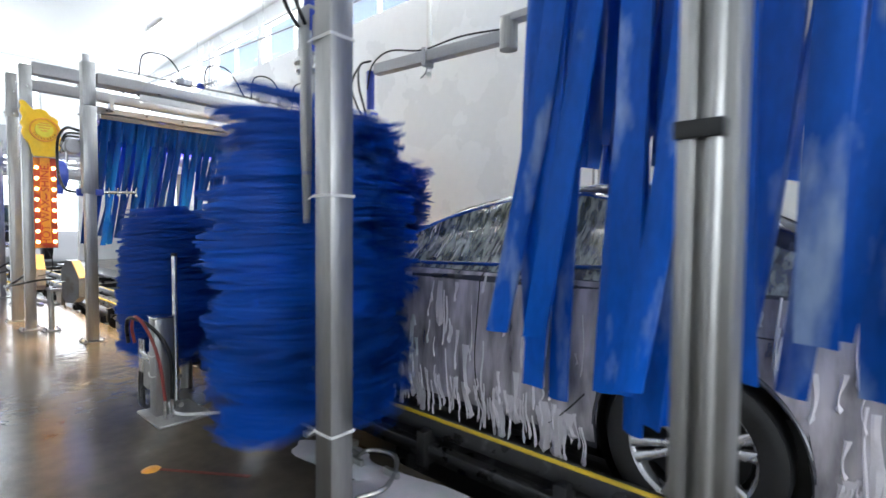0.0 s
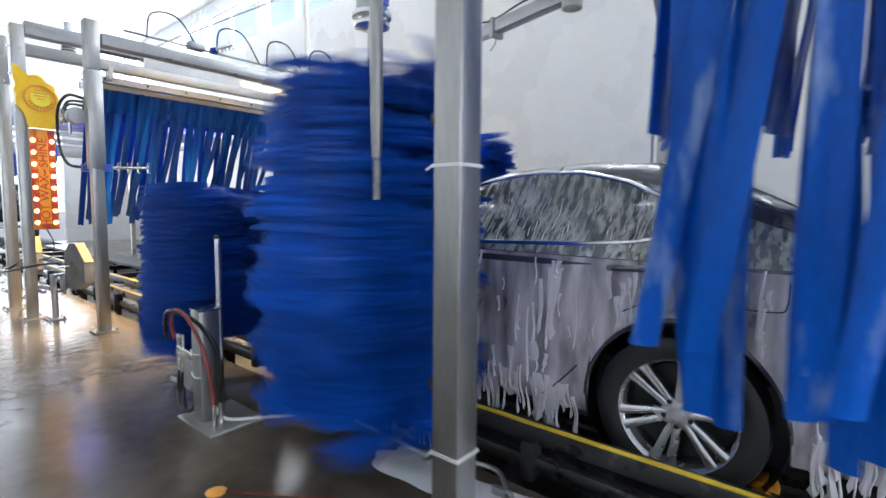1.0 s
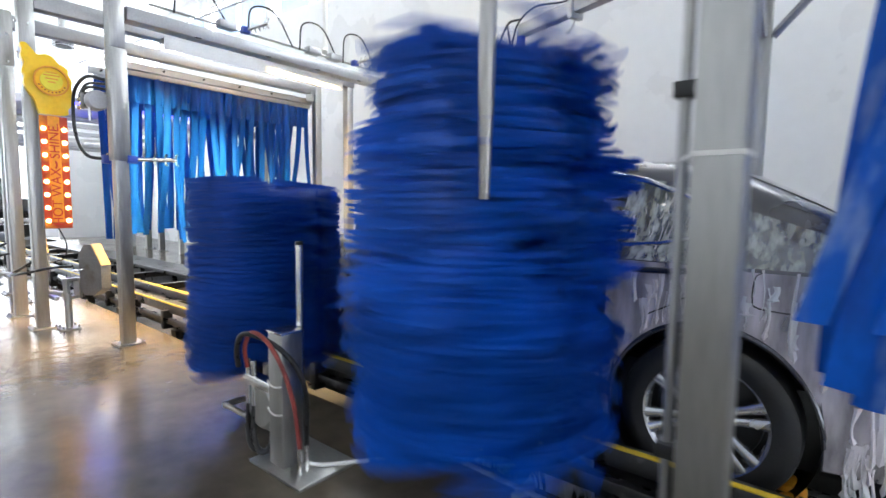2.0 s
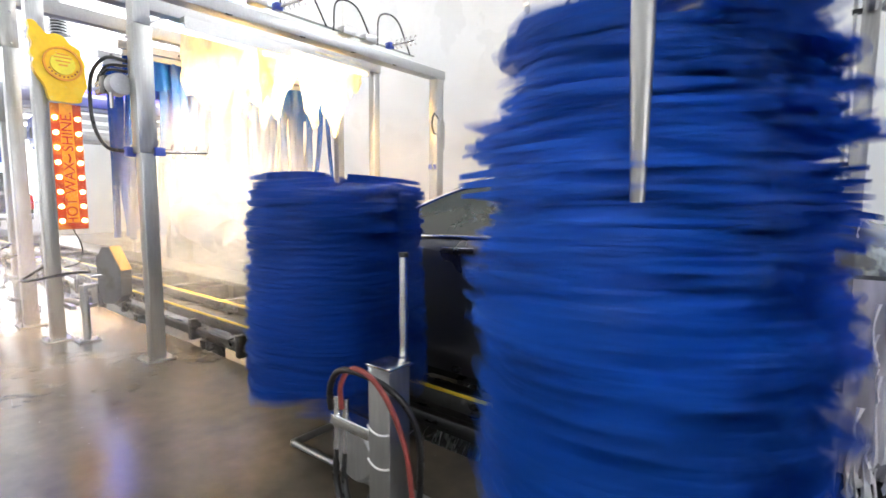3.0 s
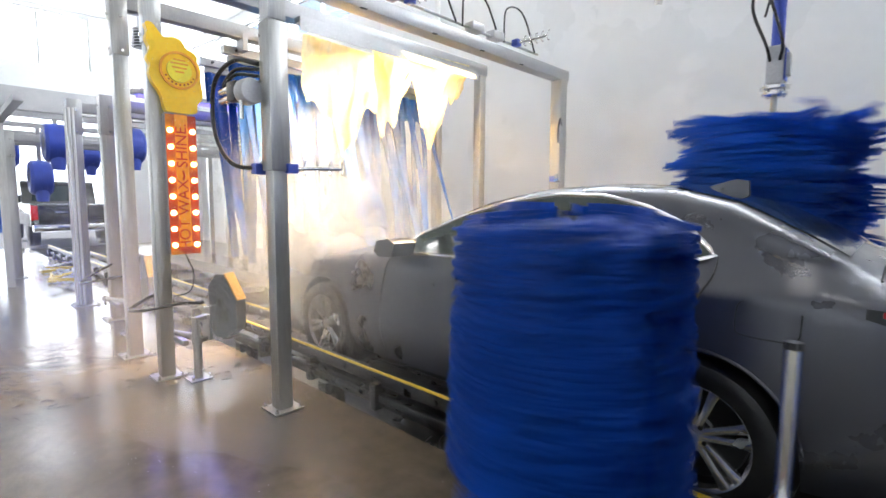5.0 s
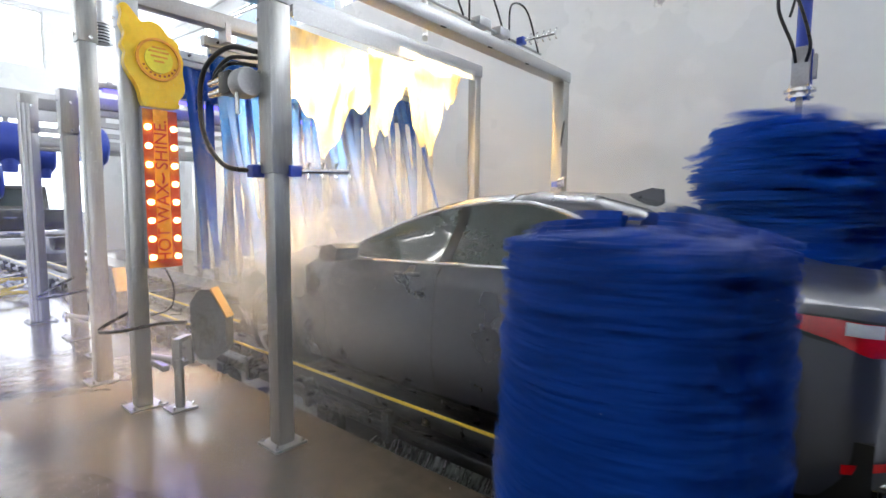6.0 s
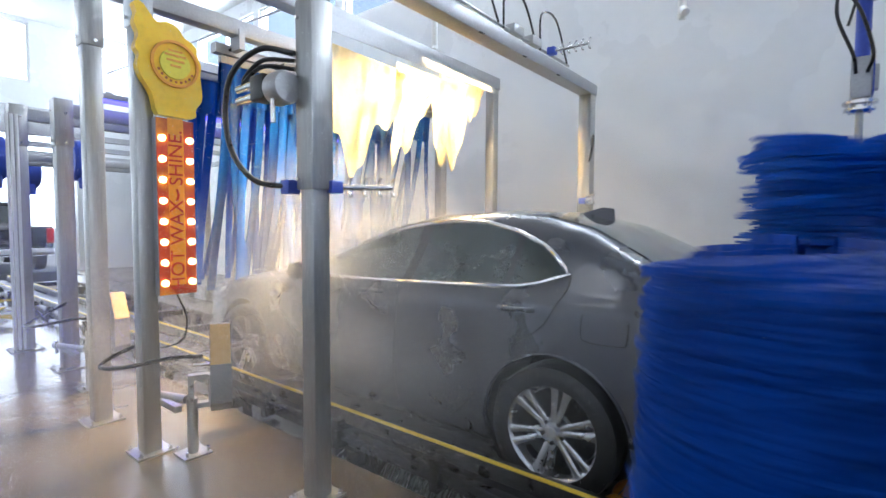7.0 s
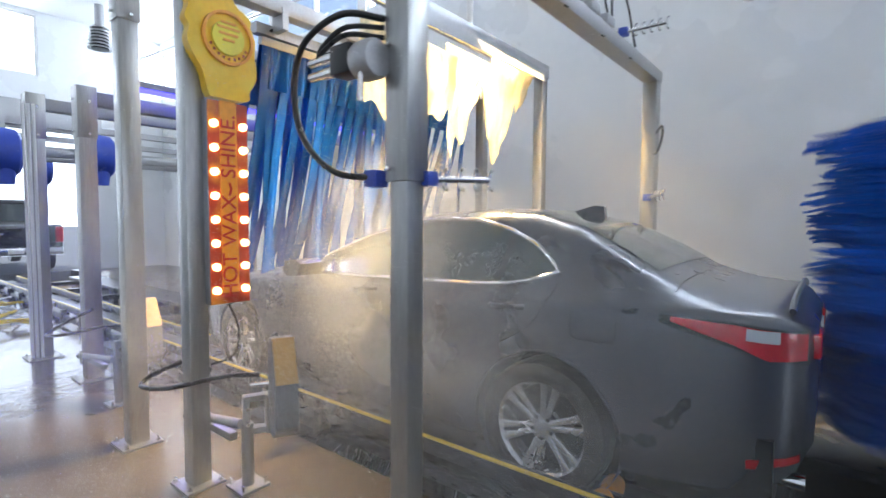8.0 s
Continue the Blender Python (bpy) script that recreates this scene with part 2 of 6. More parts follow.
M = dict(
    wall=node_mat("white_wall_panel", (0.80, 0.81, 0.82), 0.28, vary=0.03, scale=0.8, fine=8, bump=0.03, spec=0.45),
    ceiling=node_mat("white_ceiling", (0.82, 0.82, 0.81), 0.5, vary=0.03, scale=1.0, fine=20, bump=0.03),
    floor=node_mat("wet_concrete", (0.105, 0.088, 0.066), 0.18, vary=0.35, scale=1.6, fine=9, bump=0.45, spec=0.34, coat=0.0, rough_vary=0.3, detail=9.0),
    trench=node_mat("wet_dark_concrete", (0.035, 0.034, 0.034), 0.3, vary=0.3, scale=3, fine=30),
    steel=node_mat("brushed_stainless", (0.42, 0.42, 0.41), 0.36, metal=0.85, vary=0.20, scale=3, fine=70, bump=0.08, stretch=(1, 1, 0.12),
                   second=(0.27, 0.25, 0.23), second_scale=2.6, second_from=0.48, second_to=0.72),
    galv=node_mat("galvanised_beam", (0.42, 0.42, 0.43), 0.42, metal=0.7, vary=0.14, scale=4, fine=60, bump=0.08),
    dull=node_mat("stained_steel_sheet", (0.20, 0.20, 0.21), 0.5, metal=0.5, vary=0.25, scale=5, fine=60, bump=0.08, second=(0.12, 0.10, 0.08), second_scale=6),
    bright=node_mat("bright_metal", (0.72, 0.72, 0.72), 0.22, metal=1.0, vary=0.06, scale=10, fine=80),
    dark=node_mat("dark_rubber", (0.018, 0.018, 0.019), 0.4, vary=0.25, scale=8, fine=80),
    tyre=node_mat("wet_tyre", (0.02, 0.02, 0.021), 0.42, vary=0.3, scale=12, fine=90, bump=0.3),
    hose=node_mat("black_hose", (0.015, 0.015, 0.016), 0.3, vary=0.2, scale=20, fine=150),
    redhose=node_mat("red_hose", (0.30, 0.06, 0.05), 0.35, vary=0.2, scale=20, fine=150),
    rail=node_mat("black_guide_rail", (0.02, 0.02, 0.02), 0.3, vary=0.4, scale=7, fine=60, bump=0.2, second=(0.12, 0.12, 0.12), second_scale=9, second_from=0.62, second_to=0.75),
    yellow=node_mat("yellow_plastic", (0.75, 0.52, 0.03), 0.35, vary=0.15, scale=9, fine=60),
    white=node_mat("white_plastic", (0.78, 0.78, 0.76), 0.35, vary=0.06, scale=9, fine=60),
    blue=node_mat("blue_foam", (0.003, 0.082, 0.48), 0.45, spec=0.22, vary=0.42, scale=3.2, fine=60, bump=0.2, sub=0.0, per_object=0.25),
    # the same blue foam, with the low brush's shade put into its colour
    darkblue=node_mat("shaded_wet_blue_foam", (0.003, 0.052, 0.33), 0.45, spec=0.22, vary=0.42, scale=3.2, fine=60, bump=0.2, per_object=0.10),
    cloth=node_mat("wet_blue_cloth", (0.004, 0.10, 0.52), 0.33, spec=0.22, vary=0.22, scale=4, fine=50, bump=0.15, per_object=0.18, stretch=(1, 1, 0.25)),
    # darker copy of the blue cloth: the back rows' backlit shade is in its colour
    navy=node_mat("backlit_wet_blue_cloth", (0.003, 0.055, 0.30), 0.30, spec=0.22, vary=0.25, scale=4, fine=50, bump=0.15, per_object=0.2, stretch=(1, 1, 0.25)),
    soapy=node_mat("soapy_blue_cloth", (0.004, 0.10, 0.52), 0.33, spec=0.22, vary=0.22, scale=4, fine=50, bump=0.15, per_object=0.18, stretch=(1, 1, 0.3),
                   second=(0.45, 0.58, 0.78), second_scale=6.0, second_from=0.54, second_to=0.76),
    motor=node_mat("blue_motor_paint", (0.04, 0.08, 0.45), 0.35, vary=0.15, scale=9, fine=60),
    paint=node_mat("grey_metallic_paint", (0.080, 0.082, 0.100), 0.30, metal=0.55, vary=0.06, scale=3, fine=200, bump=0.0, coat=1.0),
    black=node_mat("black_trim", (0.012, 0.012, 0.013), 0.35, vary=0.1, scale=9, fine=60),
    chrome=node_mat("chrome", (0.80, 0.80, 0.82), 0.12, metal=1.0, vary=0.04, bump=0.0),
    alloy=node_mat("silver_alloy", (0.62, 0.62, 0.64), 0.25, metal=0.75, vary=0.06, scale=9, fine=90, bump=0.03, coat=0.4),
    glass=node_mat("tinted_glass", (0.035, 0.050, 0.045), 0.06, vary=0.2, scale=4, fine=60, bump=0.05, spec=0.9, coat=0.6),
    tail=node_mat("red_lens", (0.62, 0.004, 0.010), 0.2, vary=0.15, scale=30, fine=90, bump=0.1, coat=1.0),
    clear=node_mat("clear_lens", (0.65, 0.66, 0.67), 0.12, vary=0.1, scale=30, fine=90, coat=1.0),
    foam=node_mat("soap_foam", (0.80, 0.76, 0.80), 0.45, vary=0.08, scale=20, fine=150, bump=0.4, sub=0.0, second=(0.62, 0.70, 0.66), second_scale=3),
    signy=node_mat("yellow_sign", (0.98, 0.60, 0.015), 0.35, vary=0.12, scale=8, fine=40, second=(0.95, 0.66, 0.05), second_scale=5),
    signr=node_mat("red_sign", (0.42, 0.055, 0.02), 0.35, vary=0.2, scale=8, fine=40, second=(0.75, 0.30, 0.02), second_scale=5),
    signo=node_mat("orange_panel", (0.85, 0.36, 0.03), 0.4, vary=0.15, scale=8, fine=40),
    red_letter=node_mat("red_letter", (0.55, 0.03, 0.02), 0.4, vary=0.15, scale=12, fine=60),
    signl=node_mat("pale_yellow", (0.92, 0.78, 0.06), 0.35, vary=0.1, scale=12, fine=60),
    tan=node_mat("amber_lit_tan", (0.50, 0.32, 0.13), 0.35, vary=0.15, scale=9, fine=60),
    redpaint=node_mat("faded_red_paint", (0.20, 0.07, 0.05), 0.25, vary=0.3, scale=12, fine=60),
    truck=node_mat("black_truck_paint", (0.012, 0.012, 0.014), 0.2, vary=0.1, coat=1.0, bump=0.0),
    mist=node_mat("fine_spray", (0.9, 0.9, 0.9), 0.5, vary=0.0, bump=0.0),
    asphalt=node_mat("outdoor_asphalt", (0.22, 0.22, 0.22), 0.8, vary=0.2, scale=3, fine=60),
    bulb=glow_mat("warm_bulb", (1.0, 0.70, 0.26), 8.0),
    amber=glow_mat("amber_light_bar", (1.0, 0.62, 0.16), 9.0),
    violet=glow_mat("violet_light_bar", (0.12, 0.10, 1.0), 3.0),
    lamp=glow_mat("white_light_tube", (1.0, 0.98, 0.94), 14.0),
    daylight=glow_mat("outdoor_glow", (0.93, 0.97, 1.0), 2.6),
    film=liquid_mat("soap_film", (0.88, 0.82, 0.89), 0.40, back=0.1, grain=(5, 5, 1.2)),
    haze=haze_mat("drifting_haze", 0.36, 1.7),
    lighthaze=haze_mat("thin_haze", 0.27, 1.1),
    bluehaze=haze_mat("cool_thin_haze", 0.27, 1.2, (0.84, 0.88, 0.98)),
    thinfilm=liquid_mat("thin_soap_film", (0.82, 0.88, 0.84), 0.66, back=0.1, grain=(17, 9, 2.2)),
    wax=liquid_mat("hot_wax_liquid", (1.0, 0.87, 0.54), 0.16, grain=(5, 5, 2.2)),
    pane=node_mat("clear_pane", (0.9, 0.95, 1.0), 0.05, vary=0.02, bump=0.0, alpha=0.12),
)
M["floor"].node_tree.nodes["Bump"].inputs["Distance"].default_value = 0.016  # ripples in the film of water
M["paint"].node_tree.nodes["Principled BSDF"].inputs["Coat Roughness"].default_value = 0.20  # beaded with water


# ---- mesh helpers: each returns (verts, faces) ----
def box(x0, x1, y0, y1, z0, z1, b=0.0):
    """A box between two corners, with chamfered edges of width b."""
    if b <= 0:
        v = [(x, y, z) for x in (x0, x1) for y in (y0, y1) for z in (z0, z1)]
        return v, [(0, 1, 3, 2), (4, 6, 7, 5), (0, 4, 5, 1), (2, 3, 7, 6), (0, 2, 6, 4), (1, 5, 7, 3)]
    bm = bmesh.new()
    vs = [bm.verts.new((x, y, z)) for x in (x0, x1) for y in (y0, y1) for z in (z0, z1)]
    for f in [(0, 1, 3, 2), (4, 6, 7, 5), (0, 4, 5, 1), (2, 3, 7, 6), (0, 2, 6, 4), (1, 5, 7, 3)]:
        bm.faces.new([vs[i] for i in f])
    bmesh.ops.bevel(bm, geom=bm.edges[:], offset=b, segments=2, affect="EDGES", profile=0.5)
    bm.verts.index_update()
    out = [tuple(v.co) for v in bm.verts], [tuple(v.index for v in f.verts) for f in bm.faces]
    bm.free()
    return out


def tube(path, r, n=10, cap=True):
    """A round tube along a list of points; r is one radius or one for each point."""
    P = [Vector(p) for p in path]
    v, f = [], []
    up = Vector((0, 0, 1)) if abs((P[-1] - P[0]).normalized().z) < 0.95 else Vector((1, 0, 0))
    for i, p in enumerate(P):
        d = (P[min(i + 1, len(P) - 1)] - P[max(i - 1, 0)]).normalized()
        a = d.cross(up)
        if a.length < 1e-4:
            a = d.cross(Vector((0, 1, 0)))
        a.normalize()
        c = d.cross(a)
        rr = r[i] if isinstance(r, (list, tuple)) else r
        for k in range(n):
            t = 2 * math.pi * k / n
            v.append(tuple(p + (a * math.cos(t) + c * math.sin(t)) * rr))
    for i in range(len(P) - 1):
        for k in range(n):
            f.append((i * n + k, i * n + (k + 1) % n, (i + 1) * n + (k + 1) % n, (i + 1) * n + k))
    if cap:
        f += [tuple(reversed(range(n))), tuple(range((len(P) - 1) * n, len(P) * n))]
    return v, f


def lathe(profile, n=32, axis="z", at=(0, 0, 0)):
    """Turns (radius, height) pairs about an axis."""
    v, f = [], []
    for r, h in profile:
        for k in range(n):
            t = 2 * math.pi * k / n
            a, b = r * math.cos(t), r * math.sin(t)
            p = dict(z=(a, b, h), y=(a, h, b), x=(h, a, b))[axis]
            v.append(tuple(p[i] + at[i] for i in range(3)))
    for i in range(len(profile) - 1):
        for k in range(n):
            f.append((i * n + k, i * n + (k + 1) % n, (i + 1) * n + (k + 1) % n, (i + 1) * n + k))
    return v, f


def join(*pieces):
    v, f = [], []
    for pv, pf in pieces:
        o = len(v)
        v += list(pv)
        f += [tuple(i + o for i in q) for q in pf]
    return v, f


def slab(outline, plane, h0, h1):
    """A flat plate from an outline in the plane 'xz' or 'yz' or 'xy', between two values of the third axis."""
    k = len(outline)
    def put(p, h):
        return dict(xz=(p[0], h, p[1]), yz=(h, p[0], p[1]), xy=(p[0], p[1], h))[plane]
    v = [put(p, h0) for p in outline] + [put(p, h1) for p in outline]
    f = [tuple(range(k)), tuple(reversed(range(k, 2 * k)))] + [(i, i + k, (i + 1) % k + k, (i + 1) % k) for i in range(k)]
    return v, f


def arc(p0, p1, p2, n=12):
    """A smooth bend from p0 to p2, drawn towards p1."""
    P = [Vector(p) for p in (p0, p1, p2)]
    return [tuple((1 - t) ** 2 * P[0] + 2 * t * (1 - t) * P[1] + t * t * P[2]) for t in (i / n for i in range(n + 1))]


def spline(points, n=8):
    """A smooth line through the points."""
    P = [Vector(p) for p in points]
    P = [P[0] * 2 - P[1]] + P + [P[-1] * 2 - P[-2]]
    out = []
    for i in range(1, len(P) - 2):
        a, b, c, d = P[i - 1:i + 3]
        for k in range(n):
            t = k / n
            out.append(tuple(0.5 * (2 * b + (c - a) * t + (2 * a - 5 * b + 4 * c - d) * t * t + (3 * b - a - 3 * c + d) * t ** 3)))
    return out + [tuple(P[-2])]


def thing(name, at, label, category, group="", kind=""):
    ob = new(name)
    ob.empty_display_size = 0.1
    ob.location = at
    return tagged(ob, label, category, group, kind)


def mesh_of(name, geo, material, smooth=True, shift=(0, 0, 0)):
    me = bpy.data.meshes.new(name)
    v, f = geo
    me.from_pydata([(p[0] - shift[0], p[1] - shift[1], p[2] - shift[2]) for p in v], [], f)
    me.materials.append(M[material])
    me.validate()
    bm = bmesh.new()
    bm.from_mesh(me)
    bmesh.ops.recalc_face_normals(bm, faces=bm.faces)
    bm.to_mesh(me)
    bm.free()
    if smooth:
        me.shade_smooth()
        me.set_sharp_from_angle(angle=radians(38))
    return me


def part(name, geo, material, parent, label="", kind="", smooth=True):
    """One mesh under a thing or a part; the verts are in the place's own metres unless the thing is keyed."""
    base = (0, 0, 0)
    p = parent
    while p is not None:
        base = tuple(base[i] + p.location[i] for i in range(3))
        p = p.parent
    ob = new(name, mesh_of(name, geo, material, smooth, base))
    ob.parent = parent
    if label:
        ob["label"] = label
    if kind:
        ob["kind"] = kind
    return ob


def structure(name, geo, material, label, category, smooth=False):
    ob = new(name, mesh_of(name, geo, material, smooth))
    return tagged(ob, label, category, kind="structure")


# ---- the building ----
def build_structure():
    T = 0.25
    T0, T1 = 1.76, 4.05  # conveyor trench
    structure("floor", join(box(WEST - 0.3, EAST + T, NEAR - T, T0, -0.2, 0), box(WEST - 0.3, EAST + T, T1, FAR + T, -0.2, 0)), "floor",
              "wet grey-brown concrete floor with a shiny film of water", "floor")
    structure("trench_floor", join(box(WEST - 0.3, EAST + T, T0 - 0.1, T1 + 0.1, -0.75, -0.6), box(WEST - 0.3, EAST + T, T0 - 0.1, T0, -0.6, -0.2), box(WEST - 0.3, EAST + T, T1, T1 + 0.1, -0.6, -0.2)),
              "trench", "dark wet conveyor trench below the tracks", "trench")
    structure("ground", join(box(-140, WEST - 0.3, -90, 90, -0.3, -0.03), box(EAST + T, 140, -90, 90, -0.3, -0.03)), "asphalt", "pale sunlit asphalt outside the exit", "ground")
    structure("ceiling", box(WEST - T, EAST + T, NEAR - T, FAR + T, CEIL, CEIL + 0.2), "ceiling", "white painted ceiling", "ceiling")
    # far wall with a row of clerestory windows
    zc0, zc1 = 5.35, 6.35
    lights = [WEST + 0.1 + 3.0 * k for k in range(9)]
    piers = [(WEST, lights[0])] + [(x + 2.78, x + 3.0) for x in lights[:-1]] + [(lights[-1] + 2.78, EAST)]
    structure("wall_far", join(box(WEST, EAST, FAR, FAR + T, -0.2, zc0), box(WEST, EAST, FAR, FAR + T, zc1, CEIL), *[box(p, q, FAR, FAR + T, zc0, zc1) for p, q in piers]),
              "wall", "smooth white wall panels, wet and faintly shiny", "wall")
    structure("wall_near", box(WEST, EAST, NEAR - T, NEAR, -0.2, CEIL), "wall", "plain white wall panels", "wall")
    structure("wall_east", join(box(EAST, EAST + T, NEAR - T, -1.6, -0.2, CEIL), box(EAST, EAST + T, 4.7, FAR + T, -0.2, CEIL), box(EAST, EAST + T, -1.6, 4.7, 3.7, CEIL)), "wall", "plain white wall round the open entrance", "wall")
    ya, yb, zd = -2.2, 4.4, 3.7  # exit opening
    zw0, zw1 = 5.05, 6.6
    bays = [(-3.25, -0.85), (1.05, 3.45), (5.35, FAR)]
    structure("wall_west", join(box(WEST - T, WEST, NEAR - T, ya, -0.2, zw0), box(WEST - T, WEST, yb, FAR + T, -0.2, zw0), box(WEST - T, WEST, ya, yb, zd, zw0), box(WEST - T, WEST, NEAR - T, FAR + T, zw1, CEIL),
                                box(WEST - T, WEST, NEAR - T, -3.25, zw0, zw1), box(WEST - T, WEST, -0.85, 1.05, zw0, zw1), box(WEST - T, WEST, 3.45, 5.35, zw0, zw1)), "wall", "white end wall round the open exit", "wall")
    structure("door_header", join(box(WEST + 0.0, WEST + 0.35, ya - 0.3, yb + 0.3, 3.75, 4.35)), "galv", "grey housing of the rolled-up exit door", "door housing")
    w, y = 0, FAR + 0.1
    for x in lights:
        w += 1
        win = thing("window_%d" % w, (x, y, zc0), "white framed window, washed out by daylight", "window", kind="structure")
        x1, xm = x + 2.78, x + 1.39
        part("frame", join(box(x, x1, y - 0.05, y + 0.05, zc0, zc0 + 0.05), box(x, x1, y - 0.05, y + 0.05, zc1 - 0.05, zc1), *[box(q, q + 0.05, y - 0.05, y + 0.05, zc0 + 0.05, zc1 - 0.05) for q in (x, xm - 0.025, x1 - 0.05)]), "white", win)
        for p, q in ((x + 0.05, xm - 0.025), (xm + 0.025, x1 - 0.05)):
            part("pane", box(p, q, y + 0.01, y + 0.018, zc0 + 0.05, zc1 - 0.05), "pane", win, "clear pane").visible_shadow = False
    x = WEST - 0.1
    for y0, y1 in bays:
        w += 1
        win = thing("window_%d" % w, (x, y0, zw0), "white framed window over the exit", "window", kind="structure")
        ym = (y0 + y1) / 2
        part("frame", join(box(x - 0.05, x + 0.05, y0, y1, zw0, zw0 + 0.06), box(x - 0.05, x + 0.05, y0, y1, zw1 - 0.06, zw1), *[box(x - 0.05, x + 0.05, q, q + 0.06, zw0 + 0.06, zw1 - 0.06) for q in (y0, ym - 0.03, y1 - 0.06)]), "white", win)
        for p, q in ((y0 + 0.06, ym - 0.03), (ym + 0.03, y1 - 0.06)):
            part("pane", box(x - 0.01, x, p, q, zw0 + 0.06, zw1 - 0.06), "pane", win).visible_shadow = False
    # self-lit sheets beyond both doors stand in for the bright outdoors
    structure("backdrop", join(box(-125, -124, -85, 85, -0.03, 40), box(124, 125, -85, 85, -0.03, 40)), "daylight", "glowing sheets in place of the bright outdoors", "backdrop")


# ---- frames of the wash tunnel ----
def post(name, x, y, h, w, label, group):
    p = thing(name, (x, y, 0), label, "post", group)
    part("upright", box(x - w / 2, x + w / 2, y - w / 2, y + w / 2, 0.012, h, 0.008), "steel", p)
    part("foot_plate", box(x - w, x + w, y - w, y + w, 0, 0.012), "steel", p)
    for sx in (-1, 1):
        for sy in (-1, 1):
            part("bolt", lathe([(0.0, 0.036), (0.008, 0.036), (0.008, 0.02), (0.014, 0.02), (0.014, 0.012)], 8, "z", (x + sx * w * 0.8, y + sy * w * 0.8, 0)), "bright", p)
    return p


def leg_sleeve(p, x, y, z0, z1, w):
    """A bolted sleeve round the head of a leg."""
    part("sleeve", box(x - w / 2, x + w / 2, y - w / 2, y + w / 2, z0, z1, 0.005), "steel", p)
    for z in (z0 + 0.05, z0 + 0.32):
        part("bolt", tube([(x - 0.005, y - w / 2, z), (x - 0.005, y - w / 2 - 0.018, z)], 0.011, 8), "bright", p)
        part("bolt", tube([(x + w / 2, y + 0.01, z - 0.02), (x + w / 2 + 0.018, y + 0.01, z - 0.02)], 0.011, 8), "bright", p)
    return p


def build_frames():
    g = "tunnel posts"
    a = post("tunnel_post", -1.765, 1.275, 3.3, 0.115, "square stainless post with white cable ties and a pipe", g)
    for z in (0.345, 1.345, 1.99):
        part("cable_tie", join(box(-1.765 - 0.062, -1.765 + 0.062, 1.275 - 0.062, 1.275 + 0.062, z, z + 0.012), tube([(-1.82, 1.21, z + 0.006), (-1.835, 1.195, z - 0.01)], 0.004, 6)), "white", a)
    part("pipe", tube([(-1.86, 1.30, 0.02), (-1.86, 1.30, 3.2)], 0.014, 10), "steel", a)
    for z in (0.55, 1.5):
        part("pipe_clamp", box(-1.885, -1.82, 1.27, 1.33, z, z + 0.04, 0.004), "black", a)
    b = post("tunnel_post", -0.345, 1.30, 3.3, 0.125, "square stainless post carrying two pipes", g)
    for dx in (-0.028, 0.022):
        part("pipe", tube([(-0.345 + dx, 1.215, 0.02), (-0.345 + dx, 1.215, 3.2)], 0.017, 10), "steel", b)
    part("pipe_clamp", box(-0.40, -0.30, 1.19, 1.235, 1.42, 1.46, 0.004), "black", b)
    # hot wax arch
    x = -6.21
    p1 = post("arch_post", x, NEAR_LEG, 2.84, 0.10, "square stainless arch leg with spray nozzles", "arch legs")
    part("sleeve", box(x - 0.063, x + 0.063, NEAR_LEG - 0.063, NEAR_LEG + 0.063, 1.55, 2.45, 0.006), "steel", p1)
    part("sleeve", box(x - 0.058, x + 0.058, NEAR_LEG - 0.058, NEAR_LEG + 0.058, 2.455, 2.9, 0.006), "steel", p1)
    post("arch_post", x, FAR_LEG, 2.69, 0.13, "square stainless arch leg beside the white wall", "arch legs")
    bm = thing("arch_beam", (x, 3.1, 2.78), "grey galvanised cross beam with hoses on it", "beam", "arch beams")
    part("beam", box(x - 0.07, x + 0.07, NEAR_LEG + 0.07, FAR_LEG + 0.09, 2.69, 2.80, 0.01), "galv", bm)
    # second arch
    x = -7.40
    leg_sleeve(post("arch_post", x, 1.09, 3.05, 0.10, "square stainless arch leg that carries the sign", "arch legs"), x, 1.09, 2.50, 3.04, 0.116)
    post("arch_post", x, 4.85, 2.95, 0.11, "square stainless arch leg by the white wall", "arch legs")
    bm = thing("arch_beam", (x, 3.1, 3.0), "grey galvanised cross beam over the hot wax bar", "beam", "arch beams")
    part("beam", box(x - 0.07, x + 0.07, 1.15, 4.92, 2.95, 3.09, 0.01), "galv", bm)
    x = -8.17
    leg_sleeve(post("arch_post", x, 1.07, 3.1, 0.11, "tall square stainless arch leg", "arch legs"), x, 1.07, 2.56, 3.09, 0.126)
    post("arch_post", x, 4.85, 3.1, 0.11, "tall square stainless arch leg by the wall", "arch legs")
    bm = thing("arch_beam", (x, 3.1, 3.1), "grey galvanised cross beam", "beam", "arch beams")
    part("beam", box(x - 0.06, x + 0.06, 1.13, 4.8, 2.93, 3.06, 0.01), "galv", bm)
    for x, y, h, w in ((-9.85, 1.32, 2.5, 0.13), (-11.0, 1.22, 2.6, 0.14), (-14.5, 0.9, 2.5, 0.12), (-15.3, 0.4, 2.5, 0.12)):
        leg_sleeve(post("arch_post", x, y, h, w, "square stainless arch leg further down the tunnel", "arch legs"), x, y, h - 0.42, h + 0.01, w + 0.016)
        post("arch_post", x, 4.9, h, w, "square stainless arch leg further down the tunnel", "arch legs")
        bm = thing("arch_beam", (x, 3.1, h), "grey galvanised cross beam", "beam", "arch beams")
        part("beam", box(x - 0.05, x + 0.05, y + w / 2, 4.9 - w / 2, h - 0.14, h - 0.02, 0.01), "galv", bm)


